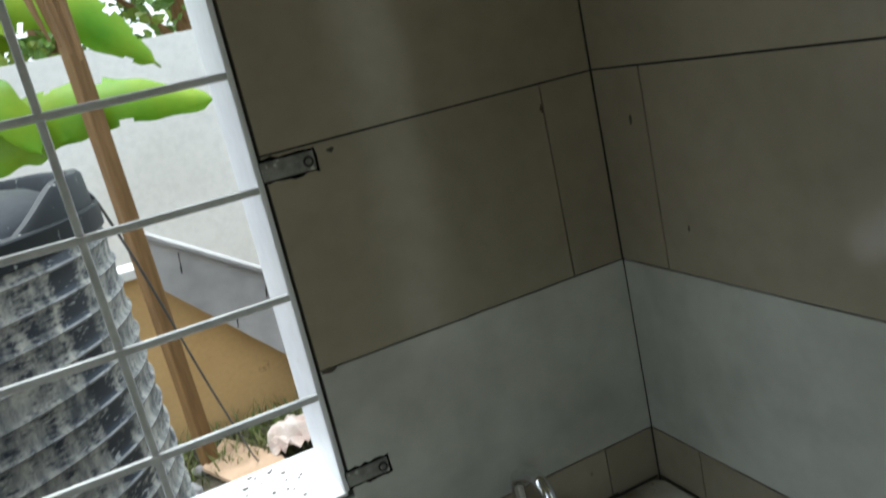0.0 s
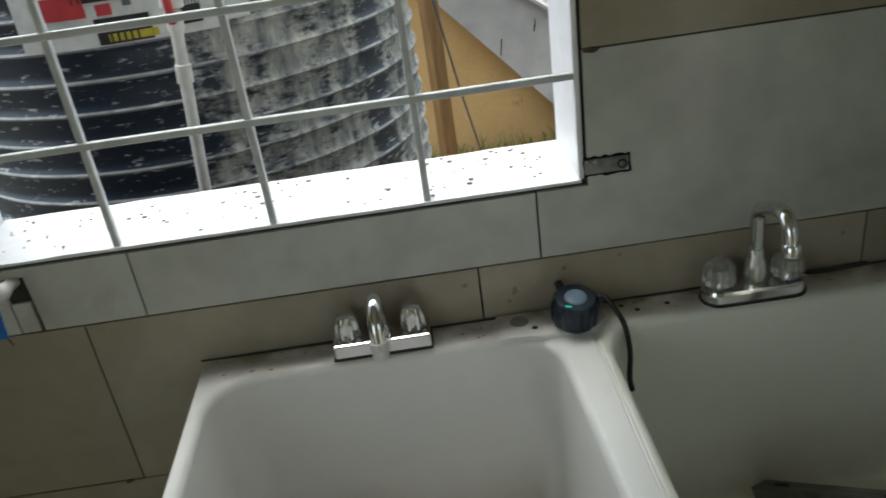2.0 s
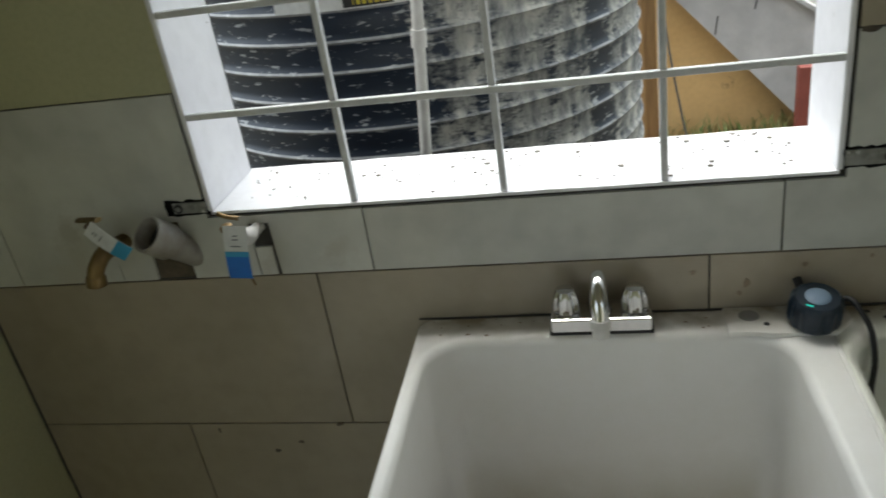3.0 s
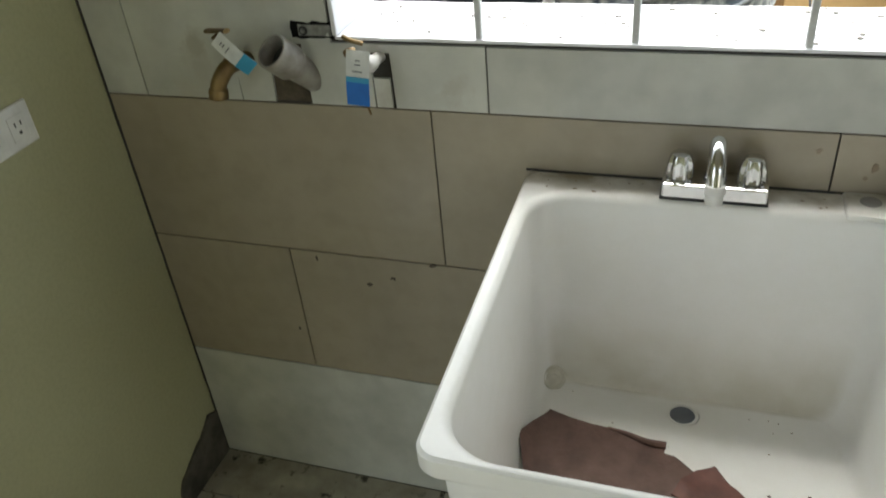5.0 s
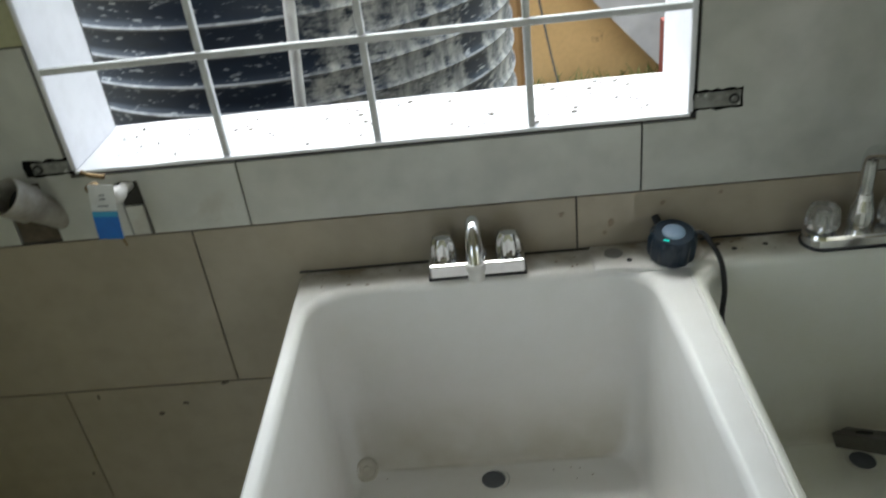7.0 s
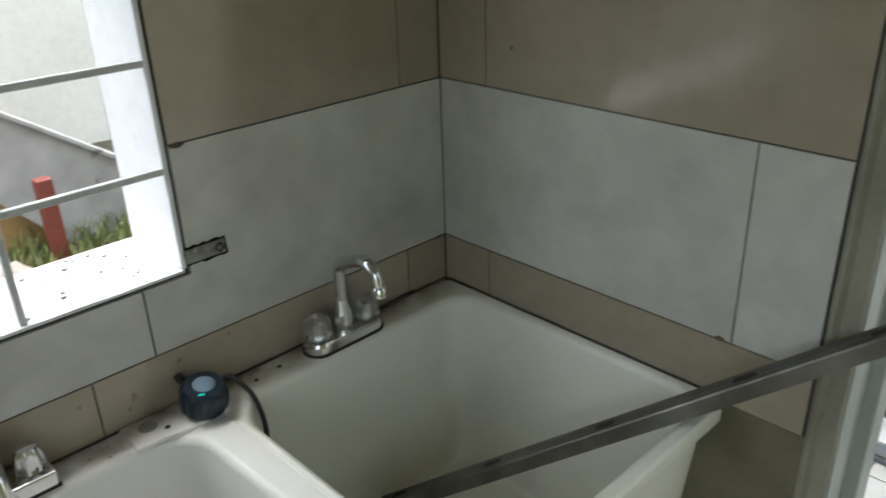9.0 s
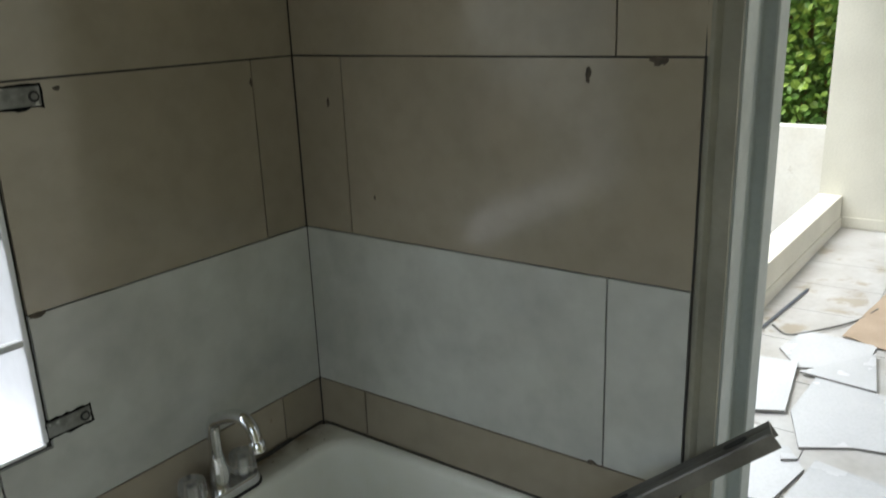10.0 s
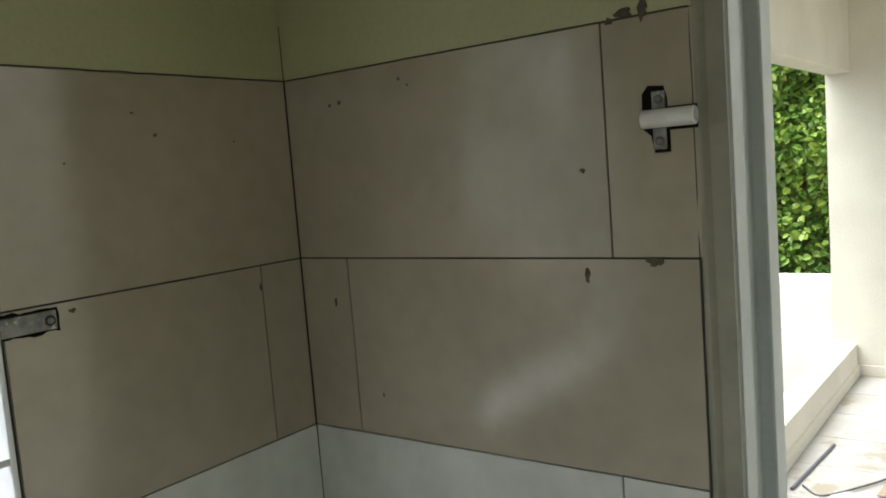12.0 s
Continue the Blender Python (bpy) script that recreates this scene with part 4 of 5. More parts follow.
pv = thing("waste_pipe", (-1.53, 0.0, 0.96), "cut white plastic waste pipe standing out of the wall", "pipe")
c0, c1 = Vector((-1.468, 0.016, 0.938)), Vector((-1.500, -0.052, 1.010))
d_ = (c1 - c0).normalized()
bm = bmesh.new()
rings(bm, [circle(c0 + d_ * s, r, d_, 28) for s, r in ((0, 0.022), ((c1 - c0).length * 0.5, 0.0235), ((c1 - c0).length * 0.6, 0.029), ((c1 - c0).length - 0.002, 0.029), ((c1 - c0).length, 0.028), ((c1 - c0).length, 0.025), ((c1 - c0).length - 0.045, 0.025))], False, True)
part("pipe_wall", bm, M_OLDPVC, pv, smooth=True)
bm = bmesh.new()
lathe(bm, c1 - d_ * 0.030, d_, [(0, 0.0248), (0.002, 0.0248)])
part("pipe_bore", bm, M_BORE, pv, "dark bore")

# ---- wall socket ----
so = thing("wall_socket", (XL, -0.24, 0.935), "white plastic double socket on the painted wall", "socket")
bm = bmesh.new()
box(bm, XL, XL + 0.007, -0.297, -0.180, 0.900, 0.970, 0.003)
part("cover_plate", bm, M_PLATE, so)
for y in (-0.262, -0.213):
    bm = bmesh.new()
    box(bm, XL + 0.006, XL + 0.009, y - 0.017, y + 0.017, 0.915, 0.955, 0.0012)
    face = part("socket_face", bm, M_PLATE, so)
    for dy, dz, a, b in ((-0.006, 0.006, 0.0012, 0.004), (0.006, 0.006, 0.0012, 0.0035), (0.0, -0.008, 0.0025, 0.0025)):
        bm = bmesh.new()
        box(bm, XL + 0.0088, XL + 0.0095, y + dy - a, y + dy + a, 0.935 + dz - b, 0.935 + dz + b)
        part("pin_slot", bm, M_BLACK, face)

# ---- anchor straps of the grille, let into the tiles ----
def strap(x0, x1, z0, z1, hole, label):
    t = thing("anchor_strap", ((x0 + x1) / 2, 0.0, z0), label, "anchor strap", "grille anchors")
    bm = bmesh.new()
    edge = [(x0 + (x1 - x0) * k / 9, z0) for k in range(10)] + [(x1, z0 + (z1 - z0) * k / 3) for k in range(1, 3)] + [(x1 - (x1 - x0) * k / 9, z1) for k in range(10)] + [(x0, z1 - (z1 - z0) * k / 3) for k in range(1, 3)]
    prism(bm, [(u + 0.003 * noise.noise((u * 90, v * 90, 2.0)), v + 0.004 * noise.noise((u * 120, v * 120, 9.0))) for u, v in edge], lambda u, v, w: Vector((u, -0.0012 + w, v)), 0.005)
    part("recess", bm, M_HOLE, t, "black chased recess")
    bm = bmesh.new()
    box(bm, x0 + (0.0 if hole == 1 else 0.013), x1 - (0.004 if hole == 1 else 0.0), -0.0032, 0.0, z0 + 0.004, z1 - 0.003, 0.001)
    p = part("strap", bm, M_STRAP, t)
    hx = x1 - 0.013 if hole == 1 else x0 + 0.022
    bm = bmesh.new()
    lathe(bm, (hx, -0.0030, (z0 + z1) / 2), (0, -1, 0), [(0, 0.0075), (0.0012, 0.007)], 16)
    part("bolt_hole", bm, M_BLACK, p)
    bm = bmesh.new()
    lathe(bm, (hx, -0.0038, (z0 + z1) / 2), (0, -1, 0), [(0, 0.0045), (0.002, 0.0040), (0.003, 0.002)], 10)
    part("bolt", bm, M_STRAP, p)
    return t


strap(-0.517, -0.450, 1.019, 1.048, 1, "flat galvanised strap set in a chased tile slot")
strap(-0.517, -0.441, 1.463, 1.495, 1, "flat galvanised strap set in a chased tile slot")
strap(-1.488, -1.419, 1.013, 1.038, 0, "rusty flat strap set in a chased tile slot")

# ---- pipe stub with bracket on the side wall ----
st = thing("hinge_pipe", (0.0, -0.66, 1.64), "white pipe stub on a bolted metal bracket", "pipe stub")
bm = bmesh.new()
prism(bm, [(-0.640, 1.708), (-0.648, 1.718), (-0.668, 1.716), (-0.672, 1.700), (-0.672, 1.690), (-0.709, 1.690), (-0.709, 1.661), (-0.674, 1.661), (-0.674, 1.634), (-0.654, 1.634), (-0.650, 1.655), (-0.639, 1.665)], lambda u, v, w: Vector((-0.0014 + w, u, v)), 0.005)
part("recess", bm, M_HOLE, st, "dark chased recess")
bm = bmesh.new()
box(bm, -0.004, 0.0, -0.670, -0.653, 1.638, 1.710, 0.001)
br = part("bracket", bm, M_STRAP, st)
for z in (1.648, 1.700):
    bm = bmesh.new()
    lathe(bm, (-0.0038, -0.662, z), (-1, 0, 0), [(0, 0.006), (0.002, 0.0055), (0.004, 0.003)], 12)
    part("bolt", bm, M_STEEL, br)
bm = bmesh.new()
rings(bm, [circle((-0.010, y, 1.676), r, (0, 1, 0), 20) for y, r in ((-0.642, 0.009), (-0.643, 0.0115), (-0.709, 0.0115), (-0.710, 0.0105), (-0.710, 0.0075), (-0.68, 0.0075))])
part("pipe", bm, M_PVC, st, smooth=True)

# ---- broken plaster at the foot of the side wall ----
bm = bmesh.new()
prism(bm, [(-0.004, F), (-0.004, 0.10), (-0.030, 0.115), (-0.050, 0.10), (-0.075, 0.085), (-0.12, 0.07), (-0.165, 0.045), (-0.185, 0.02), (-0.200, F)], lambda u, v, w: Vector((XL + w, u, v)), 0.007)
bmesh.ops.subdivide_edges(bm, edges=bm.edges[:], cuts=2)
for v in bm.verts:
    v.co += Vector((0.002 * noise.noise(v.co * 60), 0.004 * noise.noise(v.co * 45 + Vector((3, 0, 0))), 0.004 * noise.noise(v.co * 50 + Vector((0, 5, 0))) * (v.co.z > F + 0.01)))
single("plaster_patch", bm, M_PATCH, "dark broken plaster patch at the wall foot", "plaster patch", "structure")
bm = bmesh.new()
for k in range(9):
    y = -0.19 - 0.035 * k
    bmesh.ops.create_icosphere(bm, subdivisions=2, radius=0.022, matrix=Matrix.Translation((XL + 0.004, y, F + 0.008)) @ Matrix.Diagonal((0.55, 1.1, 0.9 - 0.05 * k, 1)))
for v in bm.verts:
    v.co += Vector((0.003 * noise.noise(v.co * 60), 0.004 * noise.noise(v.co * 45), 0.004 * noise.noise(v.co * 50)))
single("mortar_bead", bm, M_PATCH, "crumbly dark mortar along the wall foot", "mortar", "structure", True)

# small dark stains, chips and plug marks on the tiles
M_CHIP = material("chipped_clay", (0.05, 0.042, 0.032), 0.85, second=(0.12, 0.095, 0.07), grain=80, bump=0.2)
MARKS = [("b", -0.096, 1.464, 3, 8), ("b", -0.50, 1.198, 14, 5), ("b", -0.408, 1.681, 2, 2), ("b", -0.300, 1.749, 3, 2), ("b", -0.266, 1.717, 4, 4), ("b", -0.122, 1.706, 2, 2), ("b", -0.422, 1.486, 6, 4),
         ("b", -1.527, 0.584, 3, 7), ("b", -1.425, 0.537, 7, 5), ("b", -1.376, 0.557, 6, 5), ("b", -1.294, 0.597, 9, 5), ("b", -0.705, 0.872, 5, 5), ("b", -0.631, 0.852, 6, 8),
         ("s", -0.076, 1.424, 3, 9), ("s", -0.55, 1.477, 5, 13), ("s", -0.648, 1.496, 15, 8), ("s", -0.551, 1.618, 5, 4), ("s", -0.102, 1.754, 3, 3), ("s", -0.124, 1.756, 5, 4), ("s", -0.267, 1.768, 2, 2), ("s", -0.565, 0.902, 8, 4), ("s", -0.166, 1.27, 2, 5), ("s", -0.251, 1.778, 2, 3), ("s", -0.62, 1.812, 12, 9), ("s", -0.645, 1.815, 9, 14), ("s", -0.60, 1.805, 6, 5), ("b", -0.555, 0.878, 5, 5), ("b", -0.47, 0.887, 3, 3), ("b", -0.13, 0.868, 3, 4), ("b", -0.64, 0.835, 4, 4), ("b", -1.60, 0.40, 3, 5)]
for side_, u, z, a, b in MARKS:
    bm = bmesh.new()
    a, b = a * 0.001, b * 0.001
    pts = [(math.cos(2 * math.pi * k / 14) * a * 0.8 * (1 + 0.9 * noise.noise((k * 0.9, u * 50, z * 50))), math.sin(2 * math.pi * k / 14) * b * 0.8 * (1 + 0.9 * noise.noise((k * 0.8, u * 70, z * 30)))) for k in range(14)]
    if side_ == "b":
        prism(bm, [(u + p, z + q) for p, q in pts], lambda p, q, w: Vector((p, -0.0007 + w, q)), 0.002)
    else:
        prism(bm, [(u + p, z + q) for p, q in pts], lambda p, q, w: Vector((-0.0007 + w, p, q)), 0.002)
    single("tile_chip", bm, M_STAINS if 0.82 < z < 0.895 else M_CHIP, "small dark chip in the tile glaze", "tile chip", "structure")

bm = bmesh.new()
tube(bm, [(-1.118 + 0.0555 * k, -0.004 + 0.0015 * noise.noise((k * 0.7, 0, 0)), TZ + 0.001 + 0.002 * noise.noise((k * 1.3, 4, 0))) for k in range(21)], 0.0017, 6, 4)
tube(bm, [(-0.002, -0.006 - 0.0495 * k, TZ - 0.001 + 0.0016 * noise.noise((k * 1.1, 9, 0))) for k in range(13)], 0.0013, 6, 4)
tube(bm, [(-0.185, -0.005, TZ + 0.001), (-0.150, -0.008, TZ + 0.002), (-0.120, -0.006, TZ + 0.002), (-0.09, -0.004, TZ + 0.001)], 0.0042, 6, 4)
single("sealant_line", bm, M_MORTAR, "black mouldy joint where tubs meet the tiles", "sealant", "structure", True)
bm = bmesh.new()
rr = random.Random(5)
for k in range(130):
    x, y = rr.uniform(WX0 + 0.03, WX1 - 0.02), (0.012 + 0.146 * rr.random() ** 0.8)
    s = rr.choice((0.0007, 0.0009, 0.0012, 0.0015, 0.0018, 0.0026)) * rr.uniform(0.7, 1.2)
    n = rr.randint(5, 8)
    a0 = rr.uniform(0, 6)
    prism(bm, [(x + s * rr.uniform(0.6, 1.5) * math.cos(a0 + 2 * math.pi * i / n) * 1.4, y + s * rr.uniform(0.6, 1.2) * math.sin(a0 + 2 * math.pi * i / n)) for i in range(n)], lambda u, v, w: Vector((u, v, WZ0 + 0.0025 + v * 0.012 + w)), 0.0008 + 0.4 * s)
single("sill_flakes", bm, M_FLAKE, "dark dirt flakes scattered on the white sill", "dirt flakes", "stuff")

bm = bmesh.new()
rr = random.Random(12)
for k in range(88):
    x, y = rr.uniform(-1.10, -0.02), -0.006 - 0.05 * rr.random() ** 1.6
    if -0.92 < x < -0.75 or -0.37 < x < -0.19 or -0.67 < x < -0.50:
        continue
    s = rr.choice((0.0006, 0.0008, 0.0011, 0.0014, 0.0024)) * rr.uniform(0.7, 1.2)
    n = rr.randint(6, 9)
    prism(bm, [(x + s * rr.uniform(0.6, 1.5) * math.cos(2 * math.pi * i / n) * 1.6, y + s * rr.uniform(0.6, 1.2) * math.sin(2 * math.pi * i / n)) for i in range(n)], lambda u, v, w: Vector((u, v, TZ - 0.0004 + w)), 0.0009)
single("rim_grime", bm, M_STAINS, "brown grime specks on the tub rims", "grime", "stuff")

bm = bmesh.new()
rr = random.Random(31)
for k in range(11):
    x, y = rr.uniform(-1.03, -0.62), -0.098 - 0.09 * rr.random() ** 2.2
    if math.hypot(x + 0.842, y + 0.116) < 0.04:
        continue
    s = rr.choice((0.0005, 0.0007, 0.0009)) * rr.uniform(0.7, 1.2)
    n = rr.randint(5, 8)
    prism(bm, [(x + s * rr.uniform(0.6, 1.5) * math.cos(2 * math.pi * i / n) * 1.8, y + s * rr.uniform(0.6, 1.2) * math.sin(2 * math.pi * i / n)) for i in range(n)], lambda u, v, w: Vector((u, v, 0.4396 + w)), 0.0012)
single("tub_grit", bm, M_STAINS, "brown grit settled in the bottom of the tub", "grit", "stuff")

# brown mortar left in the slot behind the waste pipe
M_SLOT = material("brown_mortar", (0.12, 0.095, 0.066), 0.95, second=(0.055, 0.044, 0.031), grain=60, bump=0.5)
bm = bmesh.new()
prism(bm, [(-1.5405, 0.903), (-1.505, 0.903), (-1.477, 0.903), (-1.478, 1.0), (-1.51, 1.001), (-1.535, 1.0)], lambda u, v, w: Vector((u, 0.0035 + w, v)), 0.0024)
single("slot_mortar", bm, M_SLOT, "brown mortar in the slot behind the pipe", "mortar", "structure")

# ---- water tank behind the window ----
CX, CY, TR = -1.290, 1.075, 0.576
tank = thing("water_tank", (CX, CY, -0.07), "black ribbed plastic water tank splashed with grey cement", "water tank")
bm = bmesh.new()
prof = [(-0.10, TR - 0.02)]
z = -0.07
while z < 1.34:
    prof += [(z, TR - 0.009), (z + 0.014, TR - 0.0075), (z + 0.025, TR - 0.0065), (z + 0.030, TR - 0.0035), (z + 0.0335, TR - 0.0012), (z + 0.037, TR - 0.0035), (z + 0.042, TR - 0.0075), (z + 0.052, TR - 0.009)]
    z += 0.062
prof += [(z, TR - 0.014), (z + 0.012, TR - 0.004), (z + 0.035, TR - 0.003), (z + 0.045, TR - 0.02)]
rings(bm, [[Vector((CX + r * math.cos(2 * math.pi * k / 96), CY + r * math.sin(2 * math.pi * k / 96), z)) for k in range(96)] for z, r in prof])
part("shell", bm, M_TANK, tank, smooth=True)
bm = bmesh.new()
lathe(bm, (CX, CY, z + 0.03), (0, 0, 1), [(0, TR - 0.05), (0.02, TR - 0.055), (0.055, TR - 0.085), (0.085, TR - 0.14), (0.105, TR - 0.24), (0.115, TR - 0.36), (0.118, 0.05)], 64)
part("domed_top", bm, M_TANKTOP, tank, "grey dusty domed top", True)
# collar round the top, broken away towards the house
bm = bmesh.new()
loops = []
for k in range(97):
    a = 2 * math.pi * k / 96
    up = min(1.0, max(0.0, (math.sin(a) + 0.80) / 0.45))
    zt = z + 0.028 + 0.105 * up * up * (3 - 2 * up) + 0.004 * noise.noise((math.cos(a) * 4, math.sin(a) * 4, 2.0))
    loops.append([Vector((CX + r * math.cos(a), CY + r * math.sin(a), zz)) for r, zz in ((TR - 0.010, z + 0.02), (TR - 0.016, zt - 0.010), (TR - 0.024, zt), (TR - 0.040, zt), (TR - 0.046, zt - 0.008), (TR - 0.046, z + 0.02))])
rings(bm, loops, False, False)
part("top_collar", bm, M_BAND, tank, "black upstanding collar, broken on one side", True)

bm = bmesh.new()
lathe(bm, (CX, CY, 1.352), (0, 0, 1), [(0, TR - 0.012), (0.004, TR - 0.0004), (0.054, TR - 0.0008), (0.058, TR - 0.004), (0.058, TR - 0.012)], 96)
part("shoulder_band", bm, M_BAND, tank, "bare black shoulder band", True)


def on_tank(x, z, out):
    r = TR + out
    return Vector((x, CY - math.sqrt(max(r * r - (x - CX) ** 2, 0.0)), z))


def sticker(name, x0, x1, z0, z1, mat, out, parent, label=""):
    bm = bmesh.new()
    n = 8
    loops = []
    for k in range(n + 1):
        x = x0 + (x1 - x0) * k / n
        loops.append([on_tank(x, z0, out), on_tank(x, z1, out), on_tank(x, z1, out + 0.0015), on_tank(x, z0, out + 0.0015)])
    rings(bm, loops)
    return part(name, bm, mat, parent, label)


sign = thing("tank_label", (-1.17, 0.51, 1.21), "torn white printed label with black and yellow bars on the tank", "label")
M_YELLOW = material("yellow_print", (0.55, 0.45, 0.03), 0.5, grain=30, bump=0.0)
M_REDP = material("red_print", (0.55, 0.05, 0.06), 0.5, grain=30, bump=0.0)
card = sticker("sheet", -1.45, -1.075, 1.205, 1.335, M_TAGW, 0.002, sign)
for x0, x1, z0, z1, mat in ((-1.155, -1.110, 1.222, 1.330, M_BLACK), (-1.157, -1.108, 1.312, 1.333, M_YELLOW), (-1.155, -1.108, 1.255, 1.268, M_TAGW), (-1.155, -1.118, 1.296, 1.309, M_YELLOW), (-1.30, -1.20, 1.208, 1.255, M_BLACK), (-1.28, -1.19, 1.212, 1.226, M_YELLOW), (-1.33, -1.22, 1.285, 1.30, M_BLACK), (-1.24, -1.225, 1.272, 1.30, M_INK), (-1.40, -1.31, 1.26, 1.30, M_REDP), (-1.29, -1.262, 1.26, 1.28, M_REDP)):
    sticker("print_bar", x0, x1, z0, z1, mat, 0.0038, card)
pale = thing("paper_strip", (-1.05, 0.54, 1.22), "pale paper strip pasted on the tank", "paper strip")
sticker("strip", -1.068, -1.028, 1.215, 1.345, M_TAGW, 0.003, pale)

# ---- white pipe in front of the tank ----
pp = thing("water_pipe", (-1.235, 0.44, -0.05), "cement-stained white upright water pipe with a red valve", "pipe")
A, B = Vector((-1.262, 0.44, -0.06)), Vector((-1.105, 0.44, 1.62))
dd = (B - A).normalized()
at = lambda z: A + dd * ((z - A.z) / dd.z)
bm = bmesh.new()
lathe(bm, A, dd, [(0, 0.0115), ((B - A).length, 0.0115)], 20)
part("pipe", bm, M_PVC, pp, smooth=True)
for z in (1.13, 1.225, 1.30, 0.55):
    bm = bmesh.new()
    lathe(bm, at(z), dd, [(0, 0.0115), (0.001, 0.0150), (0.034, 0.0150), (0.035, 0.0115)], 20)
    part("coupling", bm, M_PVC, pp, smooth=True)
bm = bmesh.new()
lathe(bm, at(1.262), dd, [(0, 0.014), (0.004, 0.021), (0.034, 0.021), (0.038, 0.014)], 20)
vv = part("valve_body", bm, M_PVC, pp, "white ball valve", True)
bm = bmesh.new()
c = at(1.28) + Vector((0, -0.028, 0))
box(bm, c.x - 0.007, c.x + 0.007, c.y - 0.006, c.y + 0.006, c.z - 0.04, c.z + 0.045, 0.003)
part("valve_handle", bm, M_REDP, vv, "red valve lever")

# ---- timber post, cable, boards and rubbish in the yard ----
bm = bmesh.new()
q0, q1 = Vector((-0.615, 2.63, -0.12)), Vector((-0.642, 2.61, 2.75))
loops = []
for k in range(12):
    c = q0.lerp(q1, k / 11)
    w = 0.034 + 0.002 * noise.noise((k * 0.8, 0, 0))
    loops.append([c + Matrix.Rotation(0.5, 3, "Z") @ Vector((a * w, b * w, 0)) + Vector((0.003 * noise.noise((k, a, b)), 0, 0)) for a, b in ((-1, -0.85), (-0.85, -1), (0.85, -1), (1, -0.85), (1, 0.85), (0.85, 1), (-0.85, 1), (-1, 0.85))])
rings(bm, loops)
single("timber_post", bm, M_WOOD, "rough brown timber post standing in the yard", "post", at=(-0.632, 2.64, -0.08))
bm = bmesh.new()
tube(bm, [(-0.80, 0.95, 1.46), (-0.735, 1.05, 1.44), (-0.70, 1.25, 1.32), (-0.64, 1.6, 1.02), (-0.56, 2.0, 0.58), (-0.46, 2.35, 0.10), (-0.42, 2.45, -0.05)], 0.0042, 8, 8)
single("cable", bm, M_INK, "dark cable hanging from the tank to the ground", "cable", smooth=True, at=(-0.42, 2.45, -0.05))
bm = bmesh.new()
prism(bm, [(-0.66, 2.58), (-0.52, 2.80), (-0.33, 2.42), (-0.30, 2.15), (-0.48, 2.12)], lambda u, v, w: Vector((u, v, -0.045 + 0.02 * (v - 2.1) + w)), 0.02)
single("old_board", bm, M_BOARD, "pale worn board lying on the earth", "board", at=(-0.5, 2.4, -0.045))
bm = bmesh.new()
box(bm, 0.045, 0.115, 2.68, 2.75, -0.1, 0.34, 0.004)
single("red_post", bm, M_REDPOST, "short dark red painted post by the yard wall", "post", at=(0.08, 2.71, -0.08))
bm = sheet([(-0.37, 2.50), (-0.30, 2.62), (-0.20, 2.64), (-0.10, 2.55), (-0.12, 2.42), (-0.24, 2.36), (-0.35, 2.40)], 0.0, 0.0, 3.0, 0.004)
for v in bm.verts:
    d = max(0.0, 1 - ((v.co.x + 0.235) ** 2 + (v.co.y - 2.5) ** 2) / 0.03)
    v.co.z += -0.05 + 0.13 * d + 0.035 * noise.noise((v.co.x * 24, v.co.y * 24, 1.0)) + 0.03 * noise.noise((v.co.x * 60, v.co.y * 60, 1.0))
single("crumpled_rag", bm, M_RAG, "crumpled pale pinkish rag on the ground", "rag", smooth=True, at=(-0.235, 2.5, -0.05))
rr = random.Random(8)
bm = bmesh.new()
for k in range(26):
    x, y = rr.uniform(-0.95, -0.55), rr.uniform(1.9, 2.65)
    s = rr.uniform(0.012, 0.045)
    bmesh.ops.create_icosphere(bm, subdivisions=1, radius=s, matrix=Matrix.Translation((x, y, -0.06 + 0.3 * s)) @ Euler((rr.random() * 3, rr.random() * 3, 0)).to_matrix().to_4x4() @ Matrix.Diagonal((1.3, 0.8, 0.6, 1)))
single("rubble", bm, M_GREY, "loose grey rubble beside the tank", "rubble", "stuff")


def blades(bm, n, place, seed, h0, h1):
    rr = random.Random(seed)
    for k in range(n):
        p = Vector(place(rr))
        a = rr.uniform(0, 2 * math.pi)
        hgt = rr.uniform(h0, h1)
        d = Vector((math.cos(a), math.sin(a), 0))
        s = Vector((-d.y, d.x, 0)) * 0.004
        b = p + d * hgt * 0.25 + Vector((0, 0, hgt * 0.65))
        t = p + d * hgt * 0.7 + Vector((0, 0, hgt))
        v = [bm.verts.new(q) for q in (p - s, p + s, b + s * 0.8, b - s * 0.8, t)]
        bm.faces.new((v[0], v[1], v[2], v[3]))
        bm.faces.new((v[3], v[2], v[4]))


bm = bmesh.new()
blades(bm, 1500, lambda r: (r.uniform(-0.9, 0.9), r.uniform(2.45, 2.98) ** 1.0, -0.075), 3, 0.04, 0.15)
single("grass", bm, M_GRASS, "thin weedy grass along the yard wall", "grass", "stuff")


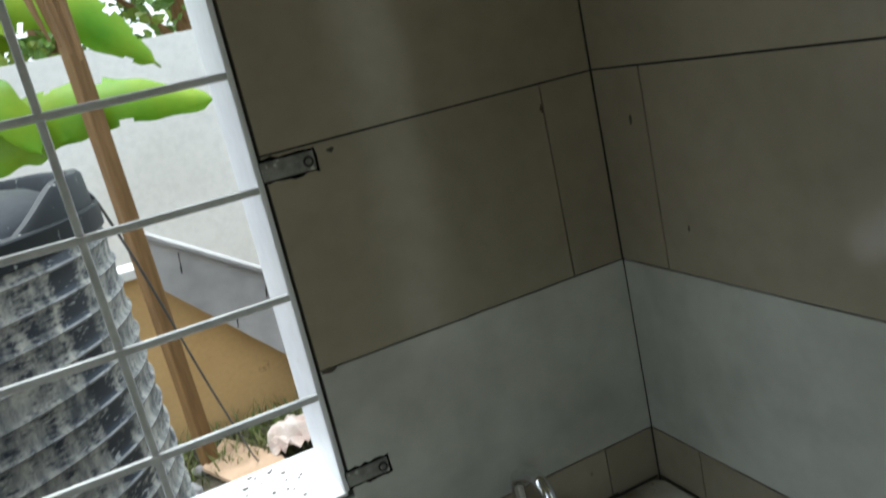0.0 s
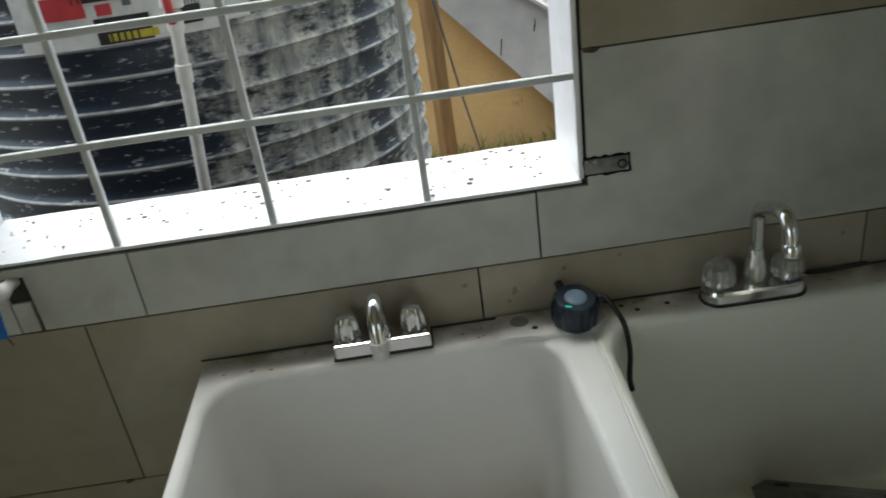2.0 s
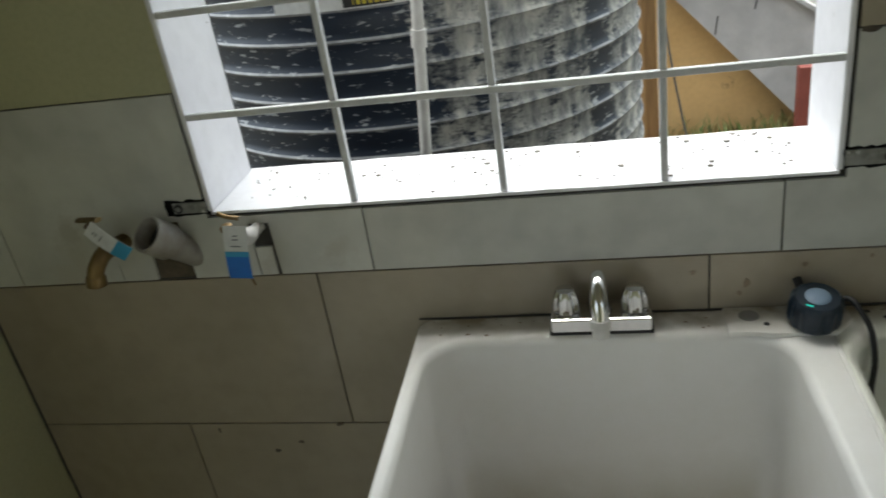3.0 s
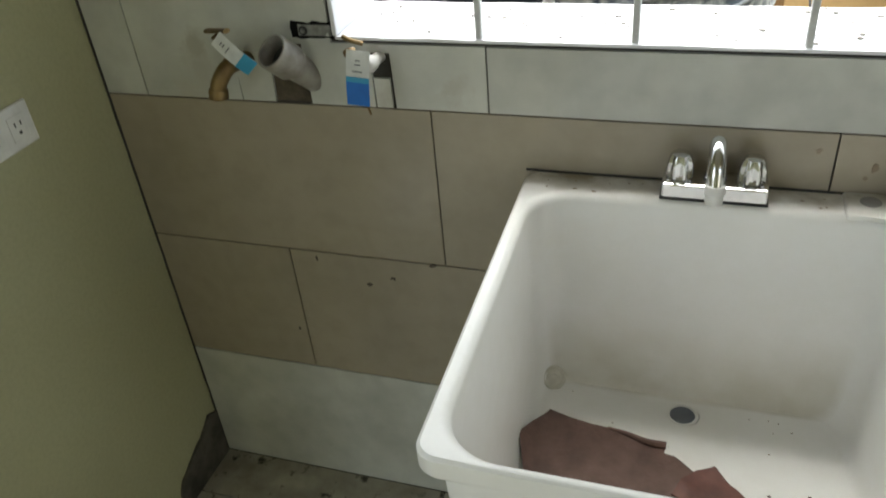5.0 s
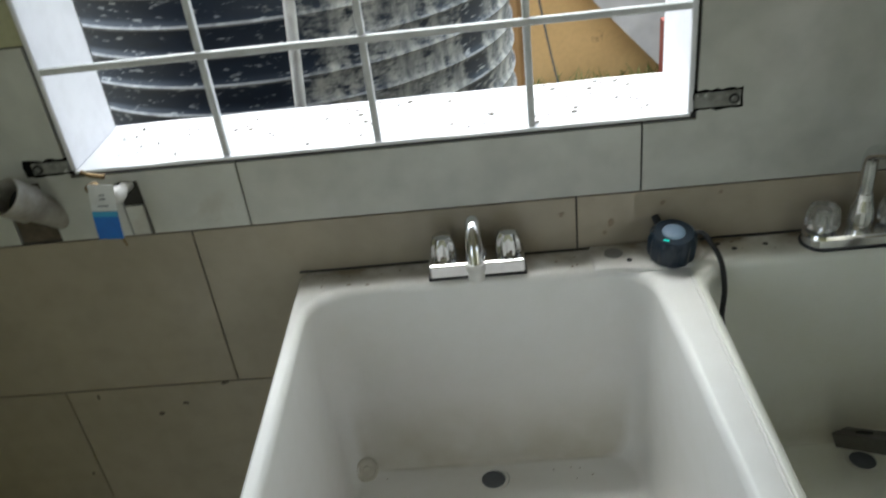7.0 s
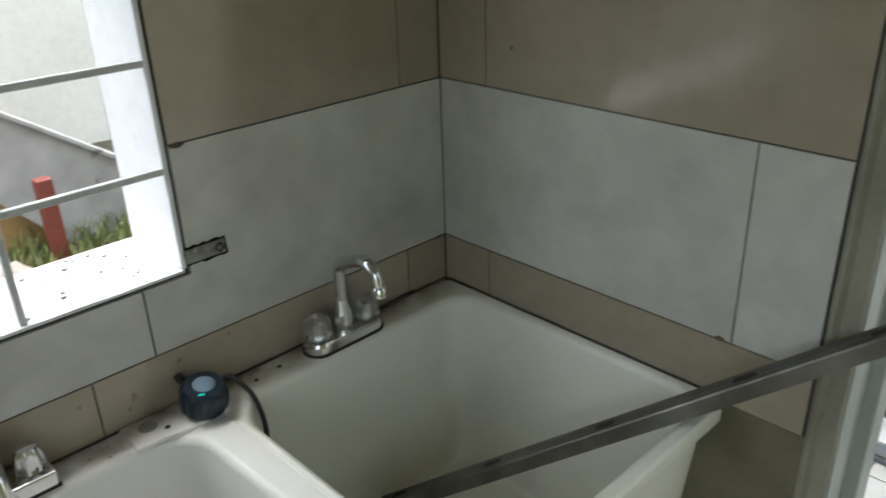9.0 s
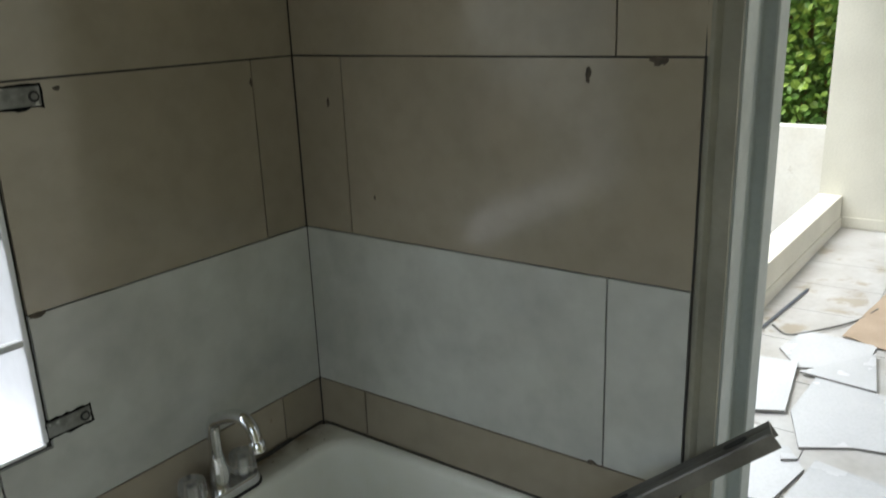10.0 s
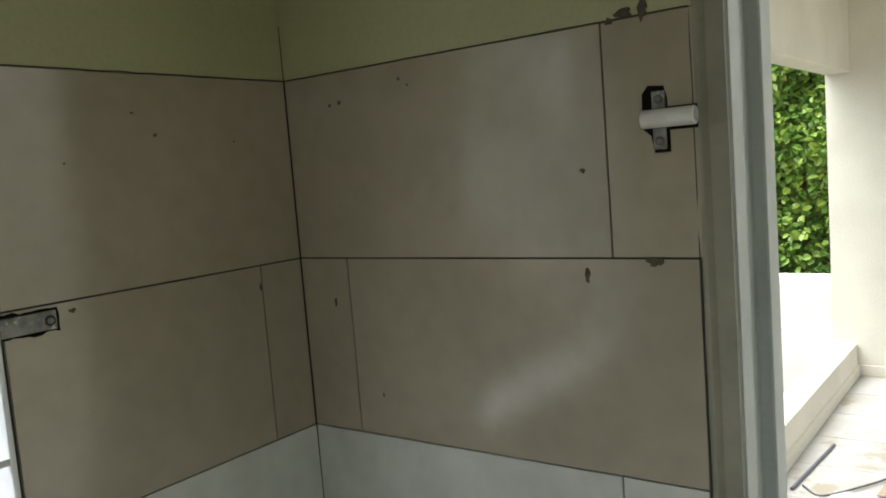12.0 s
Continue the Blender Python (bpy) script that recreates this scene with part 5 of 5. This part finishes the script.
def leaves(bm, n, place, seed, l0, l1):
    """Small folded leaves, each of two halves."""
    rr = random.Random(seed)
    for k in range(n):
        p = Vector(place(rr))
        m = Euler((rr.uniform(-1.1, 1.1), rr.uniform(-1.1, 1.1), rr.uniform(0, 6.28))).to_matrix()
        ln = rr.uniform(l0, l1)
        w = ln * rr.uniform(0.28, 0.40)
        pts = [(0, 0, 0), (0.35 * ln, w, 0.12 * ln), (0.75 * ln, 0.8 * w, 0.1 * ln), (ln, 0, -0.05 * ln), (0.75 * ln, -0.8 * w, 0.1 * ln), (0.35 * ln, -w, 0.12 * ln)]
        v = [bm.verts.new(p + m @ Vector(q)) for q in pts]
        bm.faces.new((v[0], v[1], v[2], v[3]))
        bm.faces.new((v[0], v[3], v[4], v[5]))


# ---- banana plant ----
ban = thing("banana_plant", (-1.35, 3.3, -0.08), "banana plant with broad torn bright green leaves", "plant")
bm = bmesh.new()
tube(bm, [(-1.35, 3.3, -0.1), (-1.33, 3.28, 0.8), (-1.28, 3.24, 1.5)], 0.07, 14, 6, (0.09, 0.05))
part("stem", bm, M_GRASS, ban, smooth=True)


def banana_leaf(pts, width, seed, label=""):
    path = smooth_path(pts, 14)
    n = len(path)
    bm = bmesh.new()
    rows = []
    for i, p in enumerate(path):
        u = i / (n - 1)
        d = (path[min(i + 1, n - 1)] - path[max(i - 1, 0)]).normalized()
        s = d.cross(Vector((0, -1, 0.55))).normalized()
        up = s.cross(d)
        w = width * (max(0.0, math.sin(math.pi * min(1, u ** 0.75))) ** 0.6) * (1 if u < 0.97 else 0.3)
        row = []
        for k in range(-5, 6):
            f = k / 5
            edge = 1 + 0.28 * noise.noise((u * 9 + seed, k, 0)) * abs(f)
            row.append(bm.verts.new(p + s * (f * w * edge) + up * (-0.30 * w * f * f + 0.05 * abs(f) * w * math.sin(u * 26 + k * 0.2 + seed) + 0.012)))
        rows.append(row)
    for i in range(n - 1):
        for k in range(10):
            if abs(k - 4.5) > 3 and noise.noise((i * 0.9, (k > 4) * 3.0 + abs(k - 4.5) * 0.3, seed * 3)) > 0.36:
                continue
            bm.faces.new((rows[i][k], rows[i][k + 1], rows[i + 1][k + 1], rows[i + 1][k]))
    lf = part("leaf", bm, M_BANANA, ban, label, True)
    bm = bmesh.new()
    tube(bm, pts, 0.012, 8, 6, (0.016, 0.004))
    part("midrib", bm, M_GRASS, lf, smooth=True)


banana_leaf([(-1.28, 3.1, 1.45), (-0.95, 2.85, 1.62), (-0.55, 2.68, 1.66), (-0.12, 2.6, 1.56)], 0.15, 1.0)
banana_leaf([(-1.28, 3.2, 1.5), (-0.98, 3.1, 2.15), (-0.62, 3.0, 2.12), (-0.28, 2.95, 1.76)], 0.17, 2.0)
banana_leaf([(-1.28, 3.2, 1.5), (-1.2, 2.95, 2.0), (-1.0, 2.75, 2.15), (-0.85, 2.65, 1.98)], 0.14, 3.0)
banana_leaf([(-1.28, 3.2, 1.5), (-1.15, 2.9, 1.75), (-0.98, 2.7, 1.75), (-0.86, 2.6, 1.5)], 0.13, 4.0)
bm = bmesh.new()
for k in range(4):
    tube(bm, [(-0.74 + 0.03 * k, 2.58, 2.3), (-0.73 + 0.035 * k, 2.52, 2.1 + 0.02 * k), (-0.70 + 0.03 * k, 2.5, 1.92 - 0.03 * k)], 0.02, 6, 5, (0.03, 0.006))
part("dead_leaf", bm, M_WOOD, ban, "withered brown hanging leaf", True)

# ---- trees over the yard wall, hedge over the garden wall ----
def crown(rr, c, r):
    d = Vector((rr.gauss(0, 1), rr.gauss(0, 1), rr.gauss(0, 1))).normalized()
    return Vector(c) + Vector((d.x * r[0], d.y * r[1], d.z * r[2])) * rr.uniform(0.55, 1.05)


for tx, ty, tz, sd in ((-0.7, 5.6, 3.0, 24), (-1.9, 6.6, 3.3, 21), (0.4, 6.2, 3.2, 22), (2.6, 7.0, 3.5, 23), (-6.6, 5.7, 2.8, 25), (-8.3, 5.9, 2.9, 26), (-10.0, 5.8, 2.8, 27)):
    tr = thing("yard_tree", (tx, ty, -0.07), "leafy green tree behind the white yard wall", "tree", "yard trees")
    bm = bmesh.new()
    tube(bm, [(tx, ty, -0.1), (tx + 0.08, ty, 1.2), (tx - 0.05, ty, 2.3), (tx + 0.05, ty, 3.3)], 0.1, 12, 6, (0.13, 0.05))
    for k in range(5):
        a = k * 1.3 + sd
        tube(bm, [(tx, ty, 1.9 + 0.2 * k), (tx + 0.4 * math.cos(a), ty + 0.3 * math.sin(a), 2.4 + 0.25 * k), (tx + 0.9 * math.cos(a), ty + 0.6 * math.sin(a), 2.8 + 0.25 * k)], 0.04, 8, 4, (0.045, 0.012))
    part("trunk", bm, M_WOOD, tr, smooth=True)
    rc = random.Random(sd)
    cl_ = [(Vector(crown(rc, (tx, ty, tz), (1.0, 0.7, 1.0))), rc.uniform(0.25, 0.5)) for _ in range(16)]
    for mat, n in ((M_LEAF, 900), (M_LEAF2, 700)):
        bm = bmesh.new()
        leaves(bm, n, lambda r: (lambda c: crown(r, c[0], (c[1], c[1], c[1] * 0.8)))(r.choice(cl_)), sd + n, 0.07, 0.15)
        part("crown", bm, mat, tr, "yellow-green crown leaves" if mat is M_LEAF2 else "")

bm = bmesh.new()
leaves(bm, 9500, lambda r: (lambda y, z: (5.98 + 0.25 * noise.noise((y * 2.2, z * 2.2, 3.0)) + 0.55 * r.random() ** 2, y, z))(r.uniform(-0.3, 2.3), r.uniform(0.2, 3.1)), 31, 0.055, 0.105)
hedge = thing("hedge", (6.4, 1.0, -0.85), "dense green hedge behind the garden wall", "hedge", kind="stuff")
part("foliage", bm, M_LEAF, hedge)
bm = bmesh.new()
leaves(bm, 3000, lambda r: (lambda y, z: (5.93 + 0.25 * noise.noise((y * 2.2, z * 2.2, 3.0)) + 0.15 * r.random(), y, z))(r.uniform(-0.3, 2.3), r.uniform(0.2, 3.1)), 32, 0.055, 0.10)
part("young_foliage", bm, M_LEAF2, hedge, "yellow-green young leaves")
bm = bmesh.new()
for k in range(14):
    y = -0.1 + 0.19 * k
    tube(bm, [(6.5, y, -0.85), (6.45, y + 0.05, 1.0), (6.4, y - 0.06, 2.1), (6.35, y + 0.05, 3.1)], 0.025, 6, 4, (0.035, 0.01))
part("branches", bm, M_WOOD, hedge)
bm = bmesh.new()
box(bm, 6.8, 7.0, -0.8, 3.2, -0.9, 3.3)
part("shaded_core", bm, M_LEAF, hedge)

# ---- on the patio floor: tile shards, cutter, cardboard ----
SH = [([(2.00, -0.20), (2.05, -0.324), (2.10, -0.425), (2.60, -0.365), (2.57, -0.15)], 0.010), ([(2.74, -0.25), (2.56, -0.37), (2.68, -0.62), (2.98, -0.63), (3.02, -0.30)], 0.000), ([(2.50, -0.39), (2.46, -0.70), (2.86, -0.64)], 0.010),
      ([(1.86, -0.53), (1.96, -0.70), (2.02, -0.98), (2.44, -0.86), (2.50, -0.46), (2.13, -0.44)], 0.000), ([(1.44, -0.46), (1.46, -0.53), (1.71, -0.58), (1.84, -0.50), (1.82, -0.36), (1.50, -0.30)], 0.002), ([(1.48, -0.56), (1.42, -0.76), (1.72, -0.96), (1.80, -0.60)], 0.000),
      ([(1.95, -1.05), (2.02, -1.45), (2.45, -1.4), (2.40, -0.95)], 0.0), ([(3.25, -0.75), (3.10, -0.82), (3.14, -0.90)], 0.0), ([(1.72, -0.50), (1.75, -0.55), (1.78, -0.53), (1.76, -0.49)], 0.014)]
for outline, lift in SH:
    bm = bmesh.new()
    prism(bm, outline, lambda u, v, w: Vector((u, v, F + lift + w)), 0.0095)
    s = single("tile_shard", bm, M_SHARD, "broken white glazed tile lying on the patio", "tile shard", group="tile shards", at=(*outline[0], F + lift))
    s.data.materials.append(M_CLAY)
    for p in s.data.polygons:
        if abs(p.normal.z) < 0.5:
            p.material_index = 1
bm = bmesh.new()
tube(bm, [(2.95, -0.115, F + 0.008), (3.3, -0.15, F + 0.008), (3.64, -0.183, F + 0.008)], 0.008, 8, 3)
single("dark_rod", bm, M_INK, "thin dark rod on the patio floor", "rod", at=(3.3, -0.15, F))
bm = bmesh.new()
tube(bm, [(3.02, -0.15, F + 0.006), (2.93, -0.24, F + 0.006), (3.02, -0.34, F + 0.01), (3.27, -0.49, F + 0.008), (3.5, -0.56, F + 0.01)], 0.005, 8, 8)
single("grey_wire", bm, M_STEEL, "loose grey wire on the patio floor", "wire", smooth=True, at=(3.02, -0.34, F))
bm = sheet([(3.03, -0.47), (3.85, -0.57), (4.0, -1.25), (3.05, -1.3), (2.94, -0.70)], F + 0.001, 0.012, 6.0, 0.004)
single("cardboard", bm, M_CARD, "flattened brown cardboard on the patio floor", "cardboard", smooth=True, at=(3.4, -0.8, F))

cut = thing("tile_cutter", (1.25, -0.75, F), "blue hand tile cutter with a dark base and steel rail", "tile cutter")
bm = bmesh.new()
box(bm, 1.14, 1.37, -1.25, -0.36, F, F + 0.018, 0.003)
part("base", bm, M_INK, cut, "dark grey base board")
for x, mat in ((1.150, M_STEEL), (1.365, M_STEEL)):
    bm = bmesh.new()
    box(bm, x - 0.006, x + 0.006, -1.25, -0.36, F + 0.017, F + 0.024, 0.002)
    part("edge_strip", bm, mat, cut, "steel edge strip")
bm = bmesh.new()
box(bm, 1.280, 1.305, -1.25, -0.34, F + 0.065, F + 0.085, 0.003)
part("rail", bm, M_RAIL, cut, "rusty slide rail")
for y in (-0.37, -1.23):
    bm = bmesh.new()
    box(bm, 1.26, 1.325, y - 0.02, y + 0.02, F + 0.017, F + 0.10, 0.005)
    part("end_post", bm, M_CUTBLUE, cut)
bm = bmesh.new()
box(bm, 1.255, 1.33, -0.70, -0.60, F + 0.055, F + 0.105, 0.006)
car = part("carriage", bm, M_CUTBLUE, cut)
car.location.y = -0.045
bm = bmesh.new()
box(bm, 1.228, 1.262, -0.700, -0.678, F + 0.022, F + 0.10, 0.004)
box(bm, 1.212, 1.24, -0.708, -0.668, F + 0.020, F + 0.030, 0.003)
part("breaker_foot", bm, M_CUTBLUE, car)
bm = bmesh.new()
box(bm, 1.258, 1.326, -0.598, -0.540, F + 0.060, F + 0.098, 0.005)
part("guide_block", bm, M_STRAP, car, "worn grey guide block")
bm = bmesh.new()
box(bm, 1.2265, 1.2285, -0.694, -0.684, F + 0.040, F + 0.082, 0.0008)
part("bracket_slot", bm, M_BORE, car, "dark slot in the foot bracket")
bm = bmesh.new()
lathe(bm, (1.2285, -0.689, F + 0.092), (-1, 0, 0), [(0, 0.007), (0.005, 0.007), (0.006, 0.004), (0.011, 0.004)], 10)
part("bracket_bolt", bm, M_STEEL, car, smooth=True)
bm = bmesh.new()
tube(bm, [(1.292, -0.66, F + 0.092), (1.298, -0.71, F + 0.105), (1.305, -0.82, F + 0.108), (1.32, -1.02, F + 0.13)], 0.0135, 10, 6)
part("lever", bm, M_CUTBLUE, car, smooth=True)
for y in (-0.62, -0.68):
    bm = bmesh.new()
    lathe(bm, (1.292, y, F + 0.10), (0, 0, 1), [(0, 0.008), (0.008, 0.008), (0.009, 0.004), (0.018, 0.004)], 10)
    part("bolt", bm, M_STEEL, car)
bm = bmesh.new()
prism(bm, [(1.20, -0.50), (1.21, -0.60), (1.29, -0.62), (1.33, -0.48)], lambda u, v, w: Vector((u, v, F + 0.0185 + w)), 0.0095)
single("tile_shard", bm, M_SHARD, "white tile offcut lying on the cutter's base", "tile shard", group="tile shards", at=(1.25, -0.55, F + 0.0185))

# ---- wall and floor tiles, last ----
GAP, TT = 0.0014, 0.009


def tile_back(x0, x1, z0, z1, mat, cut=None):
    """One tile on the window wall; cut gives another outline."""
    bm = bmesh.new()
    pts = cut or [(x0 + GAP, z0 + GAP), (x1 - GAP, z0 + GAP), (x1 - GAP, z1 - GAP), (x0 + GAP, z1 - GAP)]
    cx, cz = sum(p[0] for p in pts) / len(pts), sum(p[1] for p in pts) / len(pts)
    lift = 0.0005 * noise.noise((cx * 3, cz * 5, 1.0))
    prism(bm, pts, lambda u, v, w: Vector((u, lift + w, v)), TT)
    part("tile", bm, mat, bed_back)


def tile_side(y0, y1, z0, z1, mat):
    bm = bmesh.new()
    lift = 0.0005 * noise.noise((y0 * 3, z0 * 5, 4.0))
    prism(bm, [(y0 + GAP, z0 + GAP), (y1 - GAP, z0 + GAP), (y1 - GAP, z1 - GAP), (y0 + GAP, z1 - GAP)], lambda u, v, w: Vector((lift + w, u, v)), TT)
    part("tile", bm, mat, bed_side)


bed_back = bpy.data.objects["wall_back_core"]
bed_side = bpy.data.objects["wall_right_core"]
C = -0.0012
for xs, z0, z1, mat in (((XL + 0.004, -1.29, -0.695, -0.10, C), F, 0.3, M_WHITE), ((XL + 0.004, -1.582, -0.985, -0.39, C), 0.3, 0.6, M_BROWN), ((XL + 0.004, -1.27, -0.682, -0.097, C), 0.6, 0.9, M_BROWN)):
    for a, b in zip(xs, xs[1:]):
        tile_back(a, b, z0, z1, mat)
g = GAP
tile_back(XL + 0.004, -1.795, 0.9, 1.203, M_WHITE)
tile_back(0, 0, 0, 0, M_WHITE, [(-1.795 + g, 0.9 + g), (-1.605, 0.9 + g), (-1.604, 0.945), (-1.602, 0.9 + g), (-1.542, 0.9 + g), (-1.536, 1.003), (-1.476, 1.003), (-1.474, 0.9 + g), (-1.362, 0.9 + g), (-1.362, 0.992), (-1.328, 0.992), (-1.326, 0.9 + g),
                                (-1.175 - g, 0.9 + g), (-1.175 - g, WZ0 - 0.009), (WX0 - 0.009, WZ0 - 0.009), (WX0 - 0.009, 1.203), (-1.795 + g, 1.203)])
tile_back(-1.3605, -1.331, 0.9, 0.952, M_WHITE)
tile_back(-1.175, -0.587, 0.9, WZ0 - 0.008, M_WHITE)
tile_back(0, 0, 0, 0, M_WHITE, [(-0.587 + g, 0.9 + g), (C, 0.9 + g), (C, 1.2 - g), (WX1 + 0.009, 1.2 - g), (WX1 + 0.009, WZ0 - 0.009), (-0.587 + g, WZ0 - 0.009)])
tile_back(WX1 + 0.0075, -0.093, 1.2, 1.5, M_BROWN)
tile_back(-0.093, C, 1.2, 1.5, M_BROWN)
tile_back(WX1 + 0.0075, C, 1.5, 1.806, M_BROWN)
for ys, z0, z1, mat in (((-0.7025, -0.113, 0.0), 0.799, 0.9, M_BROWN), ((-0.7025, -0.584, 0.0), 0.9, 1.2, M_WHITE), ((-0.7035, -0.110, 0.0), 1.2, 1.5, M_BROWN), ((-0.711, -0.588, 0.0), 1.5, 1.806, M_BROWN)):
    for a, b in zip(ys, ys[1:]):
        tile_side(a, b, z0, z1, mat)
yy = [0.0, -0.13, -0.435, -0.74, -1.045, -1.35, -1.655, -1.96, -2.265, -2.57, YB]
for r, (b, a) in enumerate(zip(yy, yy[1:])):
    xs = [XL] + [x for x in [-1.93 + 0.605 * k + 0.3025 * (r % 2) for k in range(6)] if XL + 0.02 < x < 0.13] + [0.14]
    for x0, x1 in zip(xs, xs[1:]):
        bm = bmesh.new()
        box(bm, x0 + 0.002, x1 - 0.002, a + 0.002, b - 0.002, F - 0.01, F)
        part("floor_tile", bm, M_FLOOR, floor)

for i in range(12):
    for j in range(10):
        x0, y1 = 0.17 + 0.452 * i, KY - 0.016 - 0.452 * j
        x1, y0 = min(x0 + 0.452, PX - 0.016), y1 - 0.452
        if x1 - x0 < 0.05:
            continue
        bm = bmesh.new()
        box(bm, x0 + 0.0025, x1 - 0.0025, y0 + 0.0025, y1 - 0.0025 + (0.05 if j == 0 else 0.0), F - 0.012, F - 0.0015)
        part("floor_tile", bm, M_PATIO, patio)
